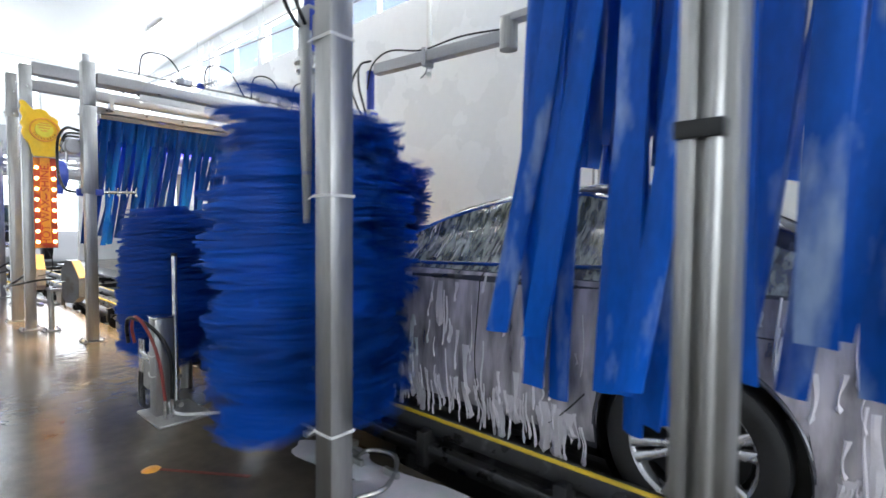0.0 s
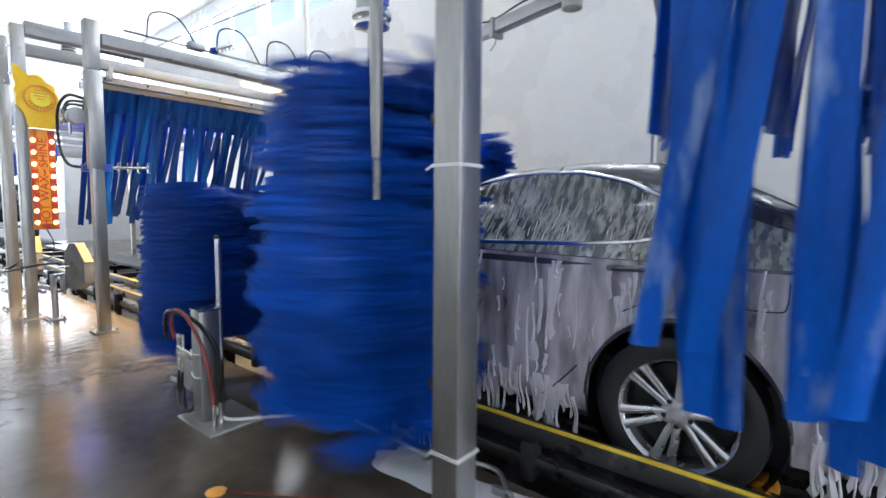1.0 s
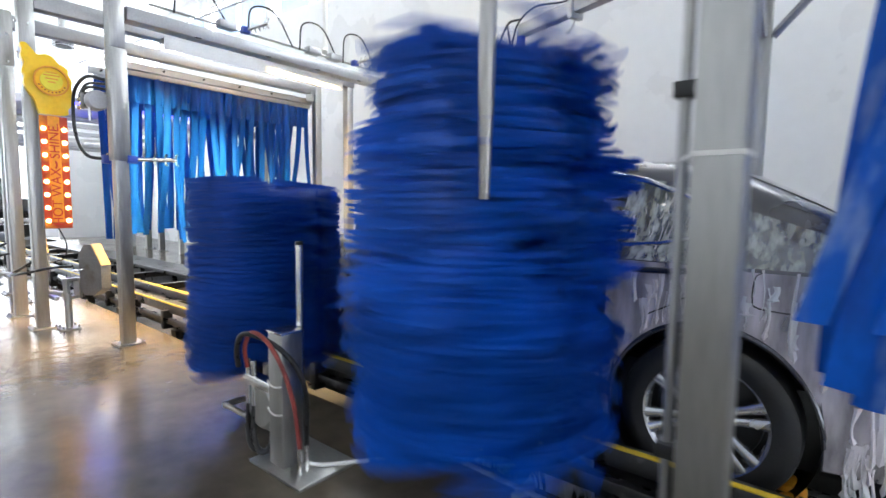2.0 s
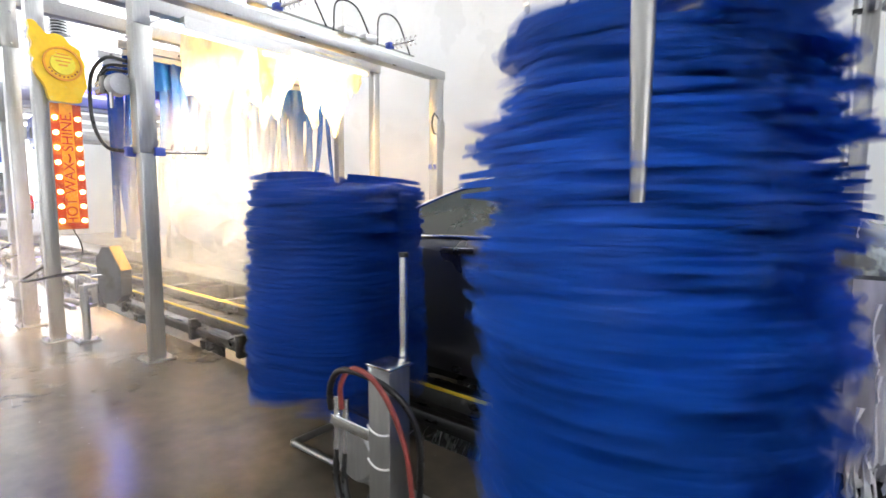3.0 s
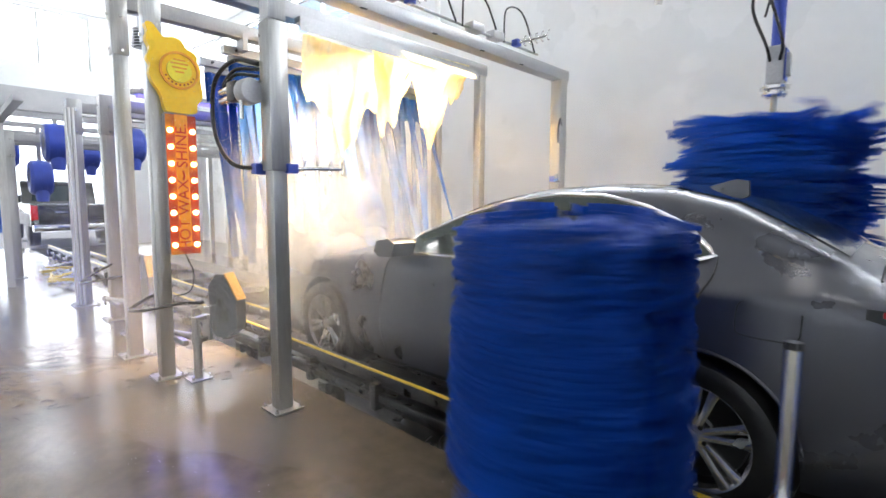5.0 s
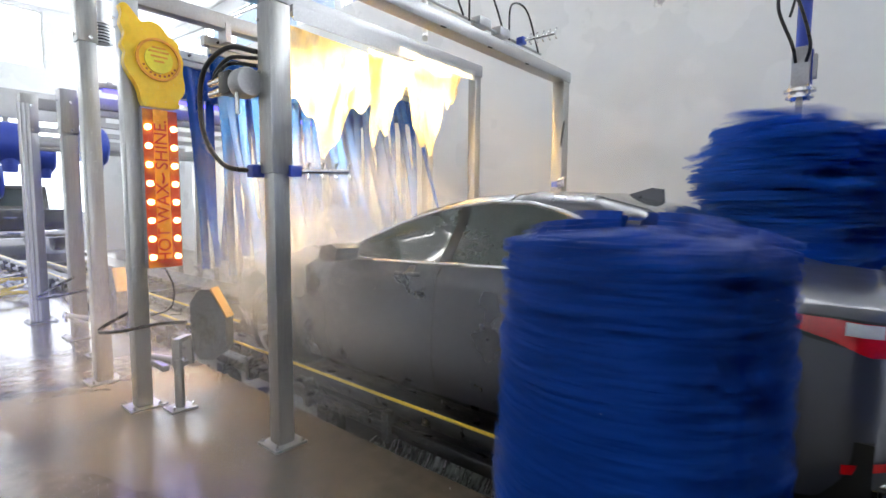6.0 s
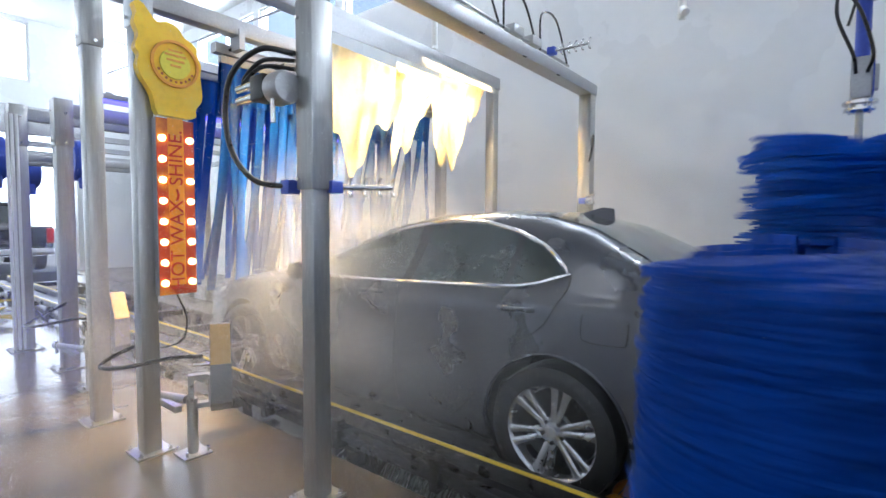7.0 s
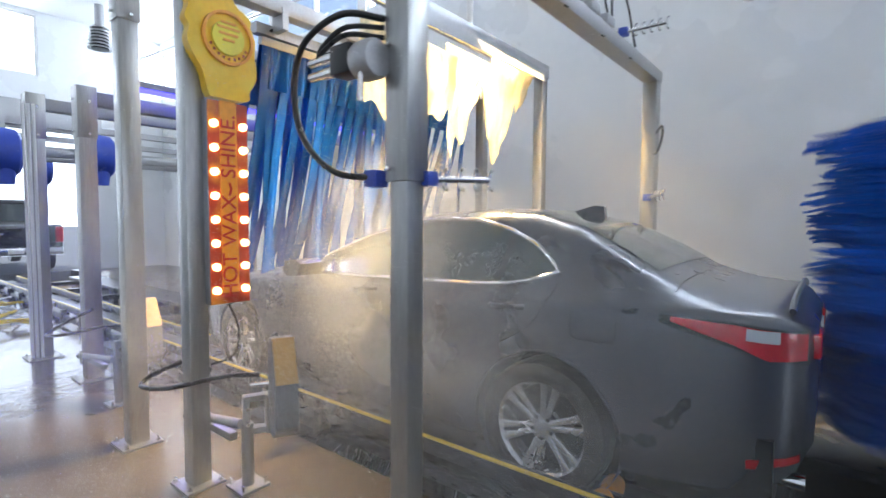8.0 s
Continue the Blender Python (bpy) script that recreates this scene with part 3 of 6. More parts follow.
# ---- conveyor ----
def build_conveyor():
    c = thing("conveyor_deck", (-8, 2.9, 0), "black wet conveyor track plates", "conveyor")
    for y0, y1 in ((1.93, 2.42), (3.42, 3.98)):
        part("track_plate", box(-19, 5.5, y0, y1, -0.03, 0.03, 0.006), "rail", c)
    for x in np.arange(-18.5, 5.5, 1.5):
        part("cross_member", box(x - 0.05, x + 0.05, 1.9, 4.0, -0.12, -0.03), "rail", c)
        part("stanchion", box(x - 0.04, x + 0.04, 2.0, 2.08, -0.6, -0.12), "rail", c)
        part("stanchion", box(x - 0.04, x + 0.04, 3.7, 3.78, -0.6, -0.12), "rail", c)
    r = thing("guide_rail", (-8, 1.95, 0), "low black guide rail with a yellow edge strip", "guide rail")
    part("rail", box(-19, 5.5, 1.90, 1.97, 0.13, 0.217, 0.01), "rail", r)
    part("lower_rail", box(-19, 5.5, 1.87, 1.93, 0.03, 0.085, 0.01), "rail", r)
    part("edge_strip", tube([(-19, 1.905, 0.224), (5.5, 1.905, 0.224)], 0.010, 8), "yellow", r, "yellow plastic edge strip")
    for x in np.arange(-18.6, 5.5, 0.8):
        part("bracket", box(x - 0.03, x + 0.03, 1.84, 1.93, -0.02, 0.16, 0.005), "rail", r)
    r2 = thing("guide_rail", (-8, 2.5, 0), "low inner guide rail with a yellow strip", "guide rail")
    part("rail", box(-19, 5.5, 2.46, 2.52, 0.03, 0.12, 0.01), "rail", r2)
    part("edge_strip", tube([(-19, 2.49, 0.125), (5.5, 2.49, 0.125)], 0.014, 8), "yellow", r2)


# ---- the saloon car: origin under the rear axle, nose towards -x ----
WHEELBASE, HUB, ARCH = 2.82, 0.335, 0.385
TABLE = [  # x, half width, belt height, centre height, sill
    (-3.80, 0.50, 0.60, 0.62, 0.40), (-3.72, 0.68, 0.66, 0.70, 0.30), (-3.55, 0.80, 0.74, 0.79, 0.24), (-3.25, 0.875, 0.81, 0.88, 0.22),
    (-2.82, 0.905, 0.88, 0.95, 0.21), (-2.40, 0.910, 0.92, 0.99, 0.21), (-2.05, 0.910, 0.945, 1.04, 0.21), (-1.75, 0.910, 0.955, 1.19, 0.21),
    (-1.40, 0.910, 0.96, 1.345, 0.21), (-1.05, 0.910, 0.965, 1.425, 0.21), (-0.60, 0.910, 0.975, 1.45, 0.21), (-0.25, 0.910, 0.985, 1.43, 0.21),
    (0.05, 0.910, 0.995, 1.355, 0.22), (0.30, 0.900, 0.995, 1.225, 0.23), (0.52, 0.875, 0.985, 1.105, 0.24), (0.75, 0.835, 0.975, 1.045, 0.25),
    (0.90, 0.780, 0.970, 1.035, 0.28), (0.99, 0.710, 0.955, 1.035, 0.32), (1.045, 0.63, 0.92, 0.965, 0.38), (1.07, 0.54, 0.90, 0.92, 0.44)]


def car_row(x):
    xs = [r[0] for r in TABLE]
    return [float(np.interp(x, xs, [r[k] for r in TABLE])) for k in range(1, 5)]


def car_section(x):
    """Outline of the near half at x, from the sill up to the roof's middle: (half width, height)."""
    W, belt, top, sill = car_row(x)
    g = max(0.0, min(1.0, (top - belt) / 0.42))
    edge = W * 0.945 - 0.29 * g
    ctrl = [(W * 0.955, sill), (W * 0.995, sill + 0.12), (W, sill + 0.30), (W * 0.985, belt - 0.14), (W * 0.975, belt - 0.03), (W * 0.93, belt + 0.01)]
    h = max(0.0, min(1.0, (g - 0.12) / 0.45))
    h = h * h * (3 - 2 * h)
    cabin = [(edge + 0.10 * g, 0.52), (edge + 0.01, 0.86), (edge * 0.72, 0.97)]
    deck = [(W * 0.80, 0.55), (W * 0.62, 0.82), (W * 0.40, 0.95)]
    ctrl += [(h * p[0] + (1 - h) * q[0], belt + (top - belt) * (h * p[1] + (1 - h) * q[1])) for p, q in zip(cabin, deck)]
    ctrl.append((0.0, top))
    s = spline([(a, b, 0) for a, b in ctrl], 6)
    return [(max(0.0, p[0]), p[1]) for p in s]


def side_y(x, z):
    s = car_section(x)
    zs = [s[0][1]]
    for p in s[1:]:
        zs.append(max(zs[-1] + 1e-5, p[1]))
    return float(np.interp(z, zs, [p[0] for p in s]))


def top_z(x, y):
    s = car_section(x)[::-1]
    return float(np.interp(abs(y), [p[0] for p in s], [p[1] for p in s]))


def car_body():
    xs = sorted(set([round(float(v), 3) for v in np.linspace(-3.80, 1.07, 96)] + [round(c + ARCH * math.cos(a), 3) for c in (0, -WHEELBASE) for a in np.linspace(0, math.pi, 22)]))
    v, f = [], []
    n = None
    for x in xs:
        s = car_section(x)
        low = s[0][1]
        for c in (0, -WHEELBASE):
            if abs(x - c) < ARCH:
                low = max(low, HUB + math.sqrt(ARCH ** 2 - (x - c) ** 2))
        k = 30  # belt and below
        zb = s[k][1]
        ring = []
        for j in range(15):
            z = low + (zb - low) * j / 14
            ring.append((side_y(x, z), z))
        ring += s[k + 1:]
        full = [(x, -y, z) for y, z in ring] + [(x, y, z) for y, z in ring[::-1][1:]]
        n = len(full)
        v += full
    for i in range(len(xs) - 1):
        for j in range(n - 1):
            f.append((i * n + j, i * n + j + 1, (i + 1) * n + j + 1, (i + 1) * n + j))
    f += [tuple(range(n)), tuple(range((len(xs) - 1) * n, len(xs) * n))]
    return v, f


def side_patch(lower, upper, x0, x1, side, lift=0.004, nx=40, nz=8):
    """A patch on the car's side between two lines z(x)."""
    v, f = [], []
    for i in range(nx + 1):
        x = x0 + (x1 - x0) * i / nx
        for j in range(nz + 1):
            z = lower(x) + (upper(x) - lower(x)) * j / nz
            v.append((x, side * (side_y(x, z) + lift), z))
    for i in range(nx):
        for j in range(nz):
            p = i * (nz + 1) + j
            f.append((p, p + 1, p + nz + 2, p + nz + 1))
    return v, f


def top_patch(x0, x1, w0, w1, lift=0.005, nx=14, ny=16):
    v, f = [], []
    for i in range(nx + 1):
        t = i / nx
        x, w = x0 + (x1 - x0) * t, w0 + (w1 - w0) * t
        for j in range(ny + 1):
            y = -w + 2 * w * j / ny
            v.append((x, y, top_z(x, y) + lift))
    for i in range(nx):
        for j in range(ny):
            p = i * (ny + 1) + j
            f.append((p, p + 1, p + ny + 2, p + ny + 1))
    return v, f


def line(pts):
    xs, zs = [p[0] for p in pts], [p[1] for p in pts]
    return lambda x: float(np.interp(x, xs, zs))


def on_side(pts, side, lift=0.004, n=6):
    return [(p[0], side * (side_y(p[0], p[1]) + lift), p[1]) for p in spline([(a, b, 0) for a, b in pts], n)]


def car_wheel(parent, x, y, side):
    w = part("wheel", lathe([(0.235, 0.0), (0.27, -0.012), (0.30, -0.012), (0.325, 0.0), (0.333, 0.03), (0.335, 0.10), (0.333, 0.17), (0.325, 0.20), (0.30, 0.212), (0.235, 0.20)], 48, "y"), "tyre", parent, "wet black tyre on a silver rim")
    w.location = (x, y, HUB)
    if side > 0:
        w.rotation_euler = (0, 0, math.pi)
    rim = bpy.data.objects.new("rim", mesh_of("rim", lathe([(0.218, 0.07), (0.222, 0.02), (0.238, 0.004), (0.243, 0.002), (0.243, 0.03), (0.235, 0.19)], 48, "y"), "alloy"))
    scene.collection.objects.link(rim)
    rim.parent = w
    hubm = bpy.data.objects.new("hub", mesh_of("hub", lathe([(0.0, 0.022), (0.028, 0.022), (0.03, 0.028), (0.065, 0.032), (0.075, 0.05), (0.075, 0.1)], 24, "y"), "alloy"))
    scene.collection.objects.link(hubm)
    hubm.parent = w
    disc = bpy.data.objects.new("brake_disc", mesh_of("brake_disc", lathe([(0.0, 0.10), (0.20, 0.10), (0.205, 0.12), (0.0, 0.12)], 32, "y"), "black"))
    scene.collection.objects.link(disc)
    disc.parent = w
    for k in range(12):
        a = 2 * math.pi * (k // 2) / 6 + (0.15 if k % 2 else -0.15) + 0.3
        a0 = 2 * math.pi * (k // 2) / 6 + (0.20 if k % 2 else -0.20) + 0.3
        v, f = [], []
        for r, aa, h, y0 in ((0.05, a0, 0.030, 0.03), (0.12, a0 * 0.5 + a * 0.5, 0.030, 0.026), (0.19, a, 0.036, 0.016), (0.228, a, 0.044, 0.008)):
            c, s = math.cos(aa), math.sin(aa)
            for d, yy in ((-h / 2, y0 + 0.004), (-h / 4, y0), (h / 4, y0), (h / 2, y0 + 0.004), (h / 2, y0 + 0.03), (-h / 2, y0 + 0.03)):
                v.append((r * c - d * s, yy, r * s + d * c))
        for i in range(3):
            for j in range(6):
                f.append((i * 6 + j, i * 6 + (j + 1) % 6, (i + 1) * 6 + (j + 1) % 6, (i + 1) * 6 + j))
        sp = bpy.data.objects.new("spoke", mesh_of("spoke", (v, f), "alloy"))
        scene.collection.objects.link(sp)
        sp.parent = w
    for k in range(5):
        a = 2 * math.pi * k / 5 + 0.3 + 0.63
        nut = bpy.data.objects.new("wheel_nut", mesh_of("wheel_nut", lathe([(0.0, 0.024), (0.010, 0.024), (0.012, 0.04)], 8, "y", (0.055 * math.cos(a), 0, 0.055 * math.sin(a))), "black"))
        scene.collection.objects.link(nut)
        nut.parent = w
    return w


def build_car():
    c = thing("saloon_car", (0, 0, 0), "dark grey metallic four-door saloon car, wet in the wash", "car")
    body = part("body", car_body(), "paint", c)
    part("underbody", box(-3.6, 0.95, -0.78, 0.78, 0.19, 0.50), "black", c)
    for x in (0, -WHEELBASE):
        part("wheel_well", lathe([(ARCH + 0.004, -0.86), (ARCH + 0.004, -0.5), (0.2, -0.5)], 40, "y", (x, 0, HUB)), "black", c)
        part("wheel_well", lathe([(ARCH + 0.004, 0.86), (ARCH + 0.004, 0.5), (0.2, 0.5)], 40, "y", (x, 0, HUB)), "black", c)
    low = line([(-2.05, 0.985), (-1.2, 1.005), (-0.4, 1.03), (-0.17, 1.05), (0.0, 1.105)])
    high = line([(-2.05, 0.99), (-1.80, 1.10), (-1.50, 1.235), (-1.2, 1.32), (-0.85, 1.365), (-0.57, 1.355), (-0.35, 1.31), (-0.15, 1.225), (-0.02, 1.14), (0.0, 1.115)])
    for side in (-1, 1):
        part("side_window", side_patch(low, high, -2.0, -0.005, side, 0.004), "glass", c, "wet tinted side windows")
        rim = [(x, high(x) + 0.012) for x in np.linspace(-2.02, -0.005, 26)] + [(0.022, 1.108)] + [(x, low(x) - 0.010) for x in np.linspace(-0.01, -2.02, 20)]
        part("window_trim", tube([(x, side * (side_y(x, z) + 0.006), z) for x, z in rim], 0.013, 8), "chrome", c, "bright chrome window surround")
        for xa, xb in ((-1.06, -0.98), (-0.33, -0.29)):
            part("pillar", side_patch(low, high, xa, xb, side, 0.007, 4, 8), "black", c, "black window pillar")
        part("door_seam", tube(on_side([(0.035, 1.10), (0.03, 1.02), (-0.04, 0.88), (-0.13, 0.80), (-0.24, 0.735)], side, 0.001), 0.004, 5), "black", c)
        part("door_seam", tube(on_side([(-1.03, 0.99), (-1.04, 0.8), (-1.05, 0.50), (-1.02, 0.27)], side, 0.001), 0.004, 5), "black", c)
        part("door_seam", tube(on_side([(-2.0, 0.94), (-2.06, 0.75), (-2.08, 0.45), (-2.02, 0.27)], side, 0.001), 0.004, 5), "black", c)
        part("door_seam", tube(on_side([(-0.62, 0.27), (-0.52, 0.36), (-0.43, 0.46)], side, 0.001), 0.004, 5), "black", c)
        part("fuel_door_seam", tube(on_side([(0.165, 0.95), (0.145, 0.93), (0.14, 0.85), (0.165, 0.815), (0.32, 0.81), (0.35, 0.835), (0.355, 0.92)], side, 0.001, 4), 0.003, 5), "black", c)
        for x in (-0.20, -1.26):
            h = part("door_handle", tube([(x - 0.10, side * (side_y(x - 0.1, 0.925) + 0.006), 0.925), (x - 0.08, side * (side_y(x, 0.925) + 0.032), 0.927), (x + 0.08, side * (side_y(x, 0.93) + 0.032), 0.933), (x + 0.10, side * (side_y(x + .1, 0.93) + 0.006), 0.933)], 0.014, 8), "paint", c)
        mir = side_y(-1.88, 0.99)
        m = part("door_mirror", slab([(-1.98, 1.00), (-1.93, 0.965), (-1.80, 0.975), (-1.77, 1.06), (-1.83, 1.09), (-1.95, 1.07)], "xz", side * (mir + 0.03), side * (mir + 0.22)), "paint", c)
        part("mirror_arm", tube([(-1.88, side * (mir - 0.02), 0.985), (-1.87, side * (mir + 0.05), 1.01)], 0.025, 8), "black", c)
        part("lamp_surround", side_patch(line([(0.52, 0.935), (0.80, 0.855), (1.05, 0.785)]), line([(0.52, 0.968), (0.80, 0.955), (1.05, 0.925)]), 0.53, 1.045, side, 0.003, 16, 6), "black", c, "gloss black lamp surround")
        tl = part("tail_light", side_patch(line([(0.57, 0.945), (0.80, 0.870), (0.92, 0.81), (1.04, 0.81)]), line([(0.57, 0.962), (0.80, 0.948), (1.04, 0.915)]), 0.575, 1.04, side, 0.006, 16, 6), "tail", c, "red wrap-round tail light")
        part("reversing_lens", side_patch(line([(0.84, 0.890), (0.96, 0.878)]), line([(0.84, 0.938), (0.96, 0.926)]), 0.845, 0.955, side, 0.010, 6, 3), "clear", tl, "clear lens")
        part("tail_light", box(1.0, 1.085, *sorted((side * 0.30, side * 0.56)), 0.80, 0.90, 0.012), "tail", c)
        part("bumper_reflector", side_patch(line([(0.86, 0.37), (1.03, 0.39)]), line([(0.86, 0.41), (1.03, 0.425)]), 0.86, 1.03, side, 0.006, 8, 2), "tail", c)
        part("exhaust_tip", lathe([(0.03, 0.0), (0.034, 0.0), (0.034, 0.12), (0.03, 0.12)], 16, "x", (0.93, side * 0.55, 0.27)), "chrome", c)
        part("headlight", side_patch(line([(-3.70, 0.60), (-3.15, 0.77)]), line([(-3.70, 0.655), (-3.15, 0.80)]), -3.70, -3.15, side, 0.005, 14, 4), "clear", c, "slim clear headlight")
        part("arch_lip", tube([(x0 + (ARCH + 0.004) * math.cos(a), side * (side_y(x0 + ARCH * math.cos(a), HUB + ARCH * math.sin(a)) + 0.001), HUB + (ARCH + 0.004) * math.sin(a)) for x0 in (0,) for a in np.linspace(0.0, math.pi, 26)], 0.008, 6), "paint", c)
        part("arch_lip", tube([(-WHEELBASE + (ARCH + 0.004) * math.cos(a), side * (side_y(-WHEELBASE + ARCH * math.cos(a), HUB + ARCH * math.sin(a)) + 0.001), HUB + (ARCH + 0.004) * math.sin(a)) for a in np.linspace(0.0, math.pi, 26)], 0.008, 6), "paint", c)
    part("windscreen", top_patch(-1.98, -1.22, 0.66, 0.52), "glass", c)
    part("rear_window", top_patch(-0.25, 0.46, 0.46, 0.60), "glass", c, "sloping rear window beaded with water")
    part("boot_seam", tube([(0.56, y, top_z(0.56, y) + 0.001) for y in np.linspace(-0.7, 0.7, 15)], 0.004, 5), "black", c)
    part("boot_lip", tube([(0.985, y, top_z(0.985, y) + 0.012) for y in np.linspace(-0.62, 0.62, 15)], 0.014, 8), "paint", c)
    part("aerial_fin", slab([(-0.25, 1.42), (-0.02, 1.36), (-0.03, 1.455), (-0.09, 1.465)], "xz", -0.018, 0.018), "paint", c, "shark-fin aerial")
    part("number_plate", box(1.02, 1.08, -0.16, 0.16, 0.76, 0.88, 0.004), "white", c, "pale plate with plain bars")
    part("plate_bar", box(1.078, 1.083, -0.12, 0.12, 0.80, 0.84), "black", c)
    car_wheel(c, 0, -0.905, -1)
    car_wheel(c, -WHEELBASE, -0.905, -1)
    car_wheel(c, 0, 0.905, 1)
    car_wheel(c, -WHEELBASE, 0.905, 1)
    return c


def conveyor_roller():
    """The roller that pushes the rear wheel along; origin under the rear axle like the car's."""
    r = thing("conveyor_roller", (0, 0, 0), "orange plastic conveyor roller behind the rear wheel", "roller")
    for y in (-0.86, -0.70):
        sub("roller", lathe([(0.0, y - 0.065), (0.03, y - 0.065), (0.044, y - 0.055), (0.052, y - 0.02), (0.052, y + 0.02), (0.044, y + 0.055), (0.03, y + 0.065), (0.0, y + 0.065)], 20, "y", (0.30, 0, 0.055)), "signo", r)
    sub("axle", tube([(0.30, -0.94, 0.055), (0.30, -0.60, 0.055)], 0.014, 10), "bright", r)
    sub("dolly", box(0.25, 0.42, -0.80, -0.76, 0.004, 0.075, 0.006), "rail", r)
    return r


# ---- brushes ----
def bristle_band(z0, z1, r, rows, per_row, seed, ragged=0.1, droop=0.03, core=0.06, even=False):
    """Foam strips that stand out from a spinning core, bent back by the spin."""
    rnd = random.Random(seed)
    v, f = [], []
    for i in range(rows):
        for k in range(per_row):
            if k % 5 == 0:  # strips clump together when wet
                zc0, a0 = rnd.uniform(z0, z1), 2 * math.pi * rnd.random()
                L0 = r * (rnd.uniform(0.84, 1.0) if rnd.random() < 0.72 else rnd.uniform(1.0, 1.0 + ragged))
                tilt0 = rnd.gauss(0, 0.03 + 0.25 * ragged)
                if even:
                    L0, tilt0 = r * rnd.uniform(0.95, 1.0), rnd.gauss(0, 0.012)
            zc = zc0 + rnd.gauss(0, 0.022)
            a = a0 + rnd.gauss(0, 0.11)
            L = L0 * rnd.uniform(0.95, 1.03)
            h = rnd.uniform(0.016, 0.036)
            tilt = tilt0 + rnd.gauss(0, 0.012)
            n, o = 5, len(v)
            for j in range(n):
                t = j / (n - 1)
                rr = core + (L - core) * t
                aa = a - 0.75 * t * t
                z = zc - droop * t * t + tilt * t
                c, s = math.cos(aa), math.sin(aa)
                th = 0.006 + 0.014 * t
                hh = h * (1.0 - 0.45 * max(0, t - 0.7) / 0.3)
                for dz in (-hh / 2, hh / 2):
                    for dt in (-th / 2, th / 2):
                        v.append((rr * c - dt * s, rr * s + dt * c, z + dz))
            for j in range(n - 1):
                p = o + 4 * j
                f += [(p, p + 1, p + 5, p + 4), (p + 2, p + 6, p + 7, p + 3), (p, p + 4, p + 6, p + 2), (p + 1, p + 3, p + 7, p + 5)]
            p = o + 4 * (n - 1)
            f.append((p, p + 1, p + 3, p + 2))
    return v, f


def sub(name, geo, material, parent, label="", smooth=True, kind=""):
    """A mesh in its parent's own space."""
    ob = new(name, mesh_of(name, geo, material, smooth))
    ob.parent = parent
    if label:
        ob["label"] = label
    if kind:
        ob["kind"] = kind
    return ob


def spinning_brush(name, label, z0, z1, radius, seed, bands, hung=True, ragged=(0.1, 0.1), foam="blue", gap=0.28):
    """A brush whose roller spins in it; origin on the floor under the axis. Returns the brush and its roller."""
    b = thing(name, (0, 0, 0), label, "brush", "wash brushes")
    stub = z1 + (gap if hung else -0.03)
    roller = sub("roller", lathe([(0.0, stub), (0.022, stub), (0.022, min(stub, z1)), (0.06, min(stub, z1)), (0.06, z0), (0.0, z0)], 16), "steel", b)
    for k in range(bands):
        a, c = z0 + (z1 - z0) * k / bands, z0 + (z1 - z0) * (k + 1) / bands
        rr = radius(((a + c) / 2 - z0) / (z1 - z0))
        sub("bristle_band", bristle_band(a, c, rr, max(2, round((c - a) / 0.0125)), 35, seed + k, ragged[0] + (ragged[1] - ragged[0]) * k / (bands - 1), even=not hung), foam, roller, smooth=False, kind="stuff")
    if hung:
        z = z1 + gap - 0.01
        sub("coupling", lathe([(0.0, z), (0.05, z), (0.085, z + 0.012), (0.085, z + 0.028), (0.05, z + 0.032), (0.05, z + 0.05), (0.095, z + 0.055), (0.095, z + 0.075), (0.05, z + 0.08), (0.045, z + 0.10)], 20), "bright", b, "bolted steel coupling")
        for k in range(4):
            a = math.pi / 4 + k * math.pi / 2
            sub("coupling_bolt", tube([(0.075 * math.cos(a), 0.075 * math.sin(a), z + 0.0), (0.075 * math.cos(a), 0.075 * math.sin(a), z + 0.10)], 0.007, 6), "bright", b)
        sub("motor", join(box(-0.055, 0.055, -0.055, 0.055, z + 0.09, z + 0.36, 0.008), box(0.05, 0.09, -0.04, 0.04, z + 0.14, z + 0.30, 0.006)), "galv", b, "grey drive motor with a blue side plate")
        sub("side_plate", box(0.058, 0.066, -0.052, 0.052, z + 0.11, z + 0.33), "motor", b)
        sub("drop_tube", tube([(0, 0, z + 0.36), (0, 0, z + 0.78)], 0.042, 16), "motor", b, "blue drop tube")
        for s in (-1, 1):
            sub("hose", tube(spline([(0.03 * s, -0.06, z + 0.25), (0.05 * s, -0.13, z + 0.36), (0.06 * s - 0.08, -0.15, z + 0.62), (-0.12, -0.05, z + 0.86), (-0.05, 0.05, z + 0.92)]), 0.011, 8), "hose", b)
    return b, roller


def swing_arm(length, label):
    a = thing("swing_arm", (0, 0, 0), label, "swing arm", "brush arms")
    sub("arm_tube", box(-0.05, length, -0.05, 0.05, -0.055, 0.055, 0.008), "galv", a)
    sub("pivot", lathe([(0.0, -0.12), (0.08, -0.12), (0.08, 0.15), (0.0, 0.15)], 20), "steel", a)
    sub("spring_bracket", join(box(length * 0.55, length * 0.55 + 0.05, -0.07, 0.07, -0.10, 0.08, 0.006), tube(arc((length * 0.57, 0, -0.10), (length * 0.57, 0.0, -0.16), (length * 0.62, 0, -0.19)), 0.008, 6)), "galv", a)
    sub("air_line", tube(spline([(0, 0.03, 0.06), (length * 0.3, 0.05, 0.09), (length * 0.6, 0.02, 0.075), (length * 0.85, 0.05, 0.14), (length, 0.06, 0.04), (length + 0.09, 0.05, -0.2)]), 0.009, 6), "hose", a)
    return a


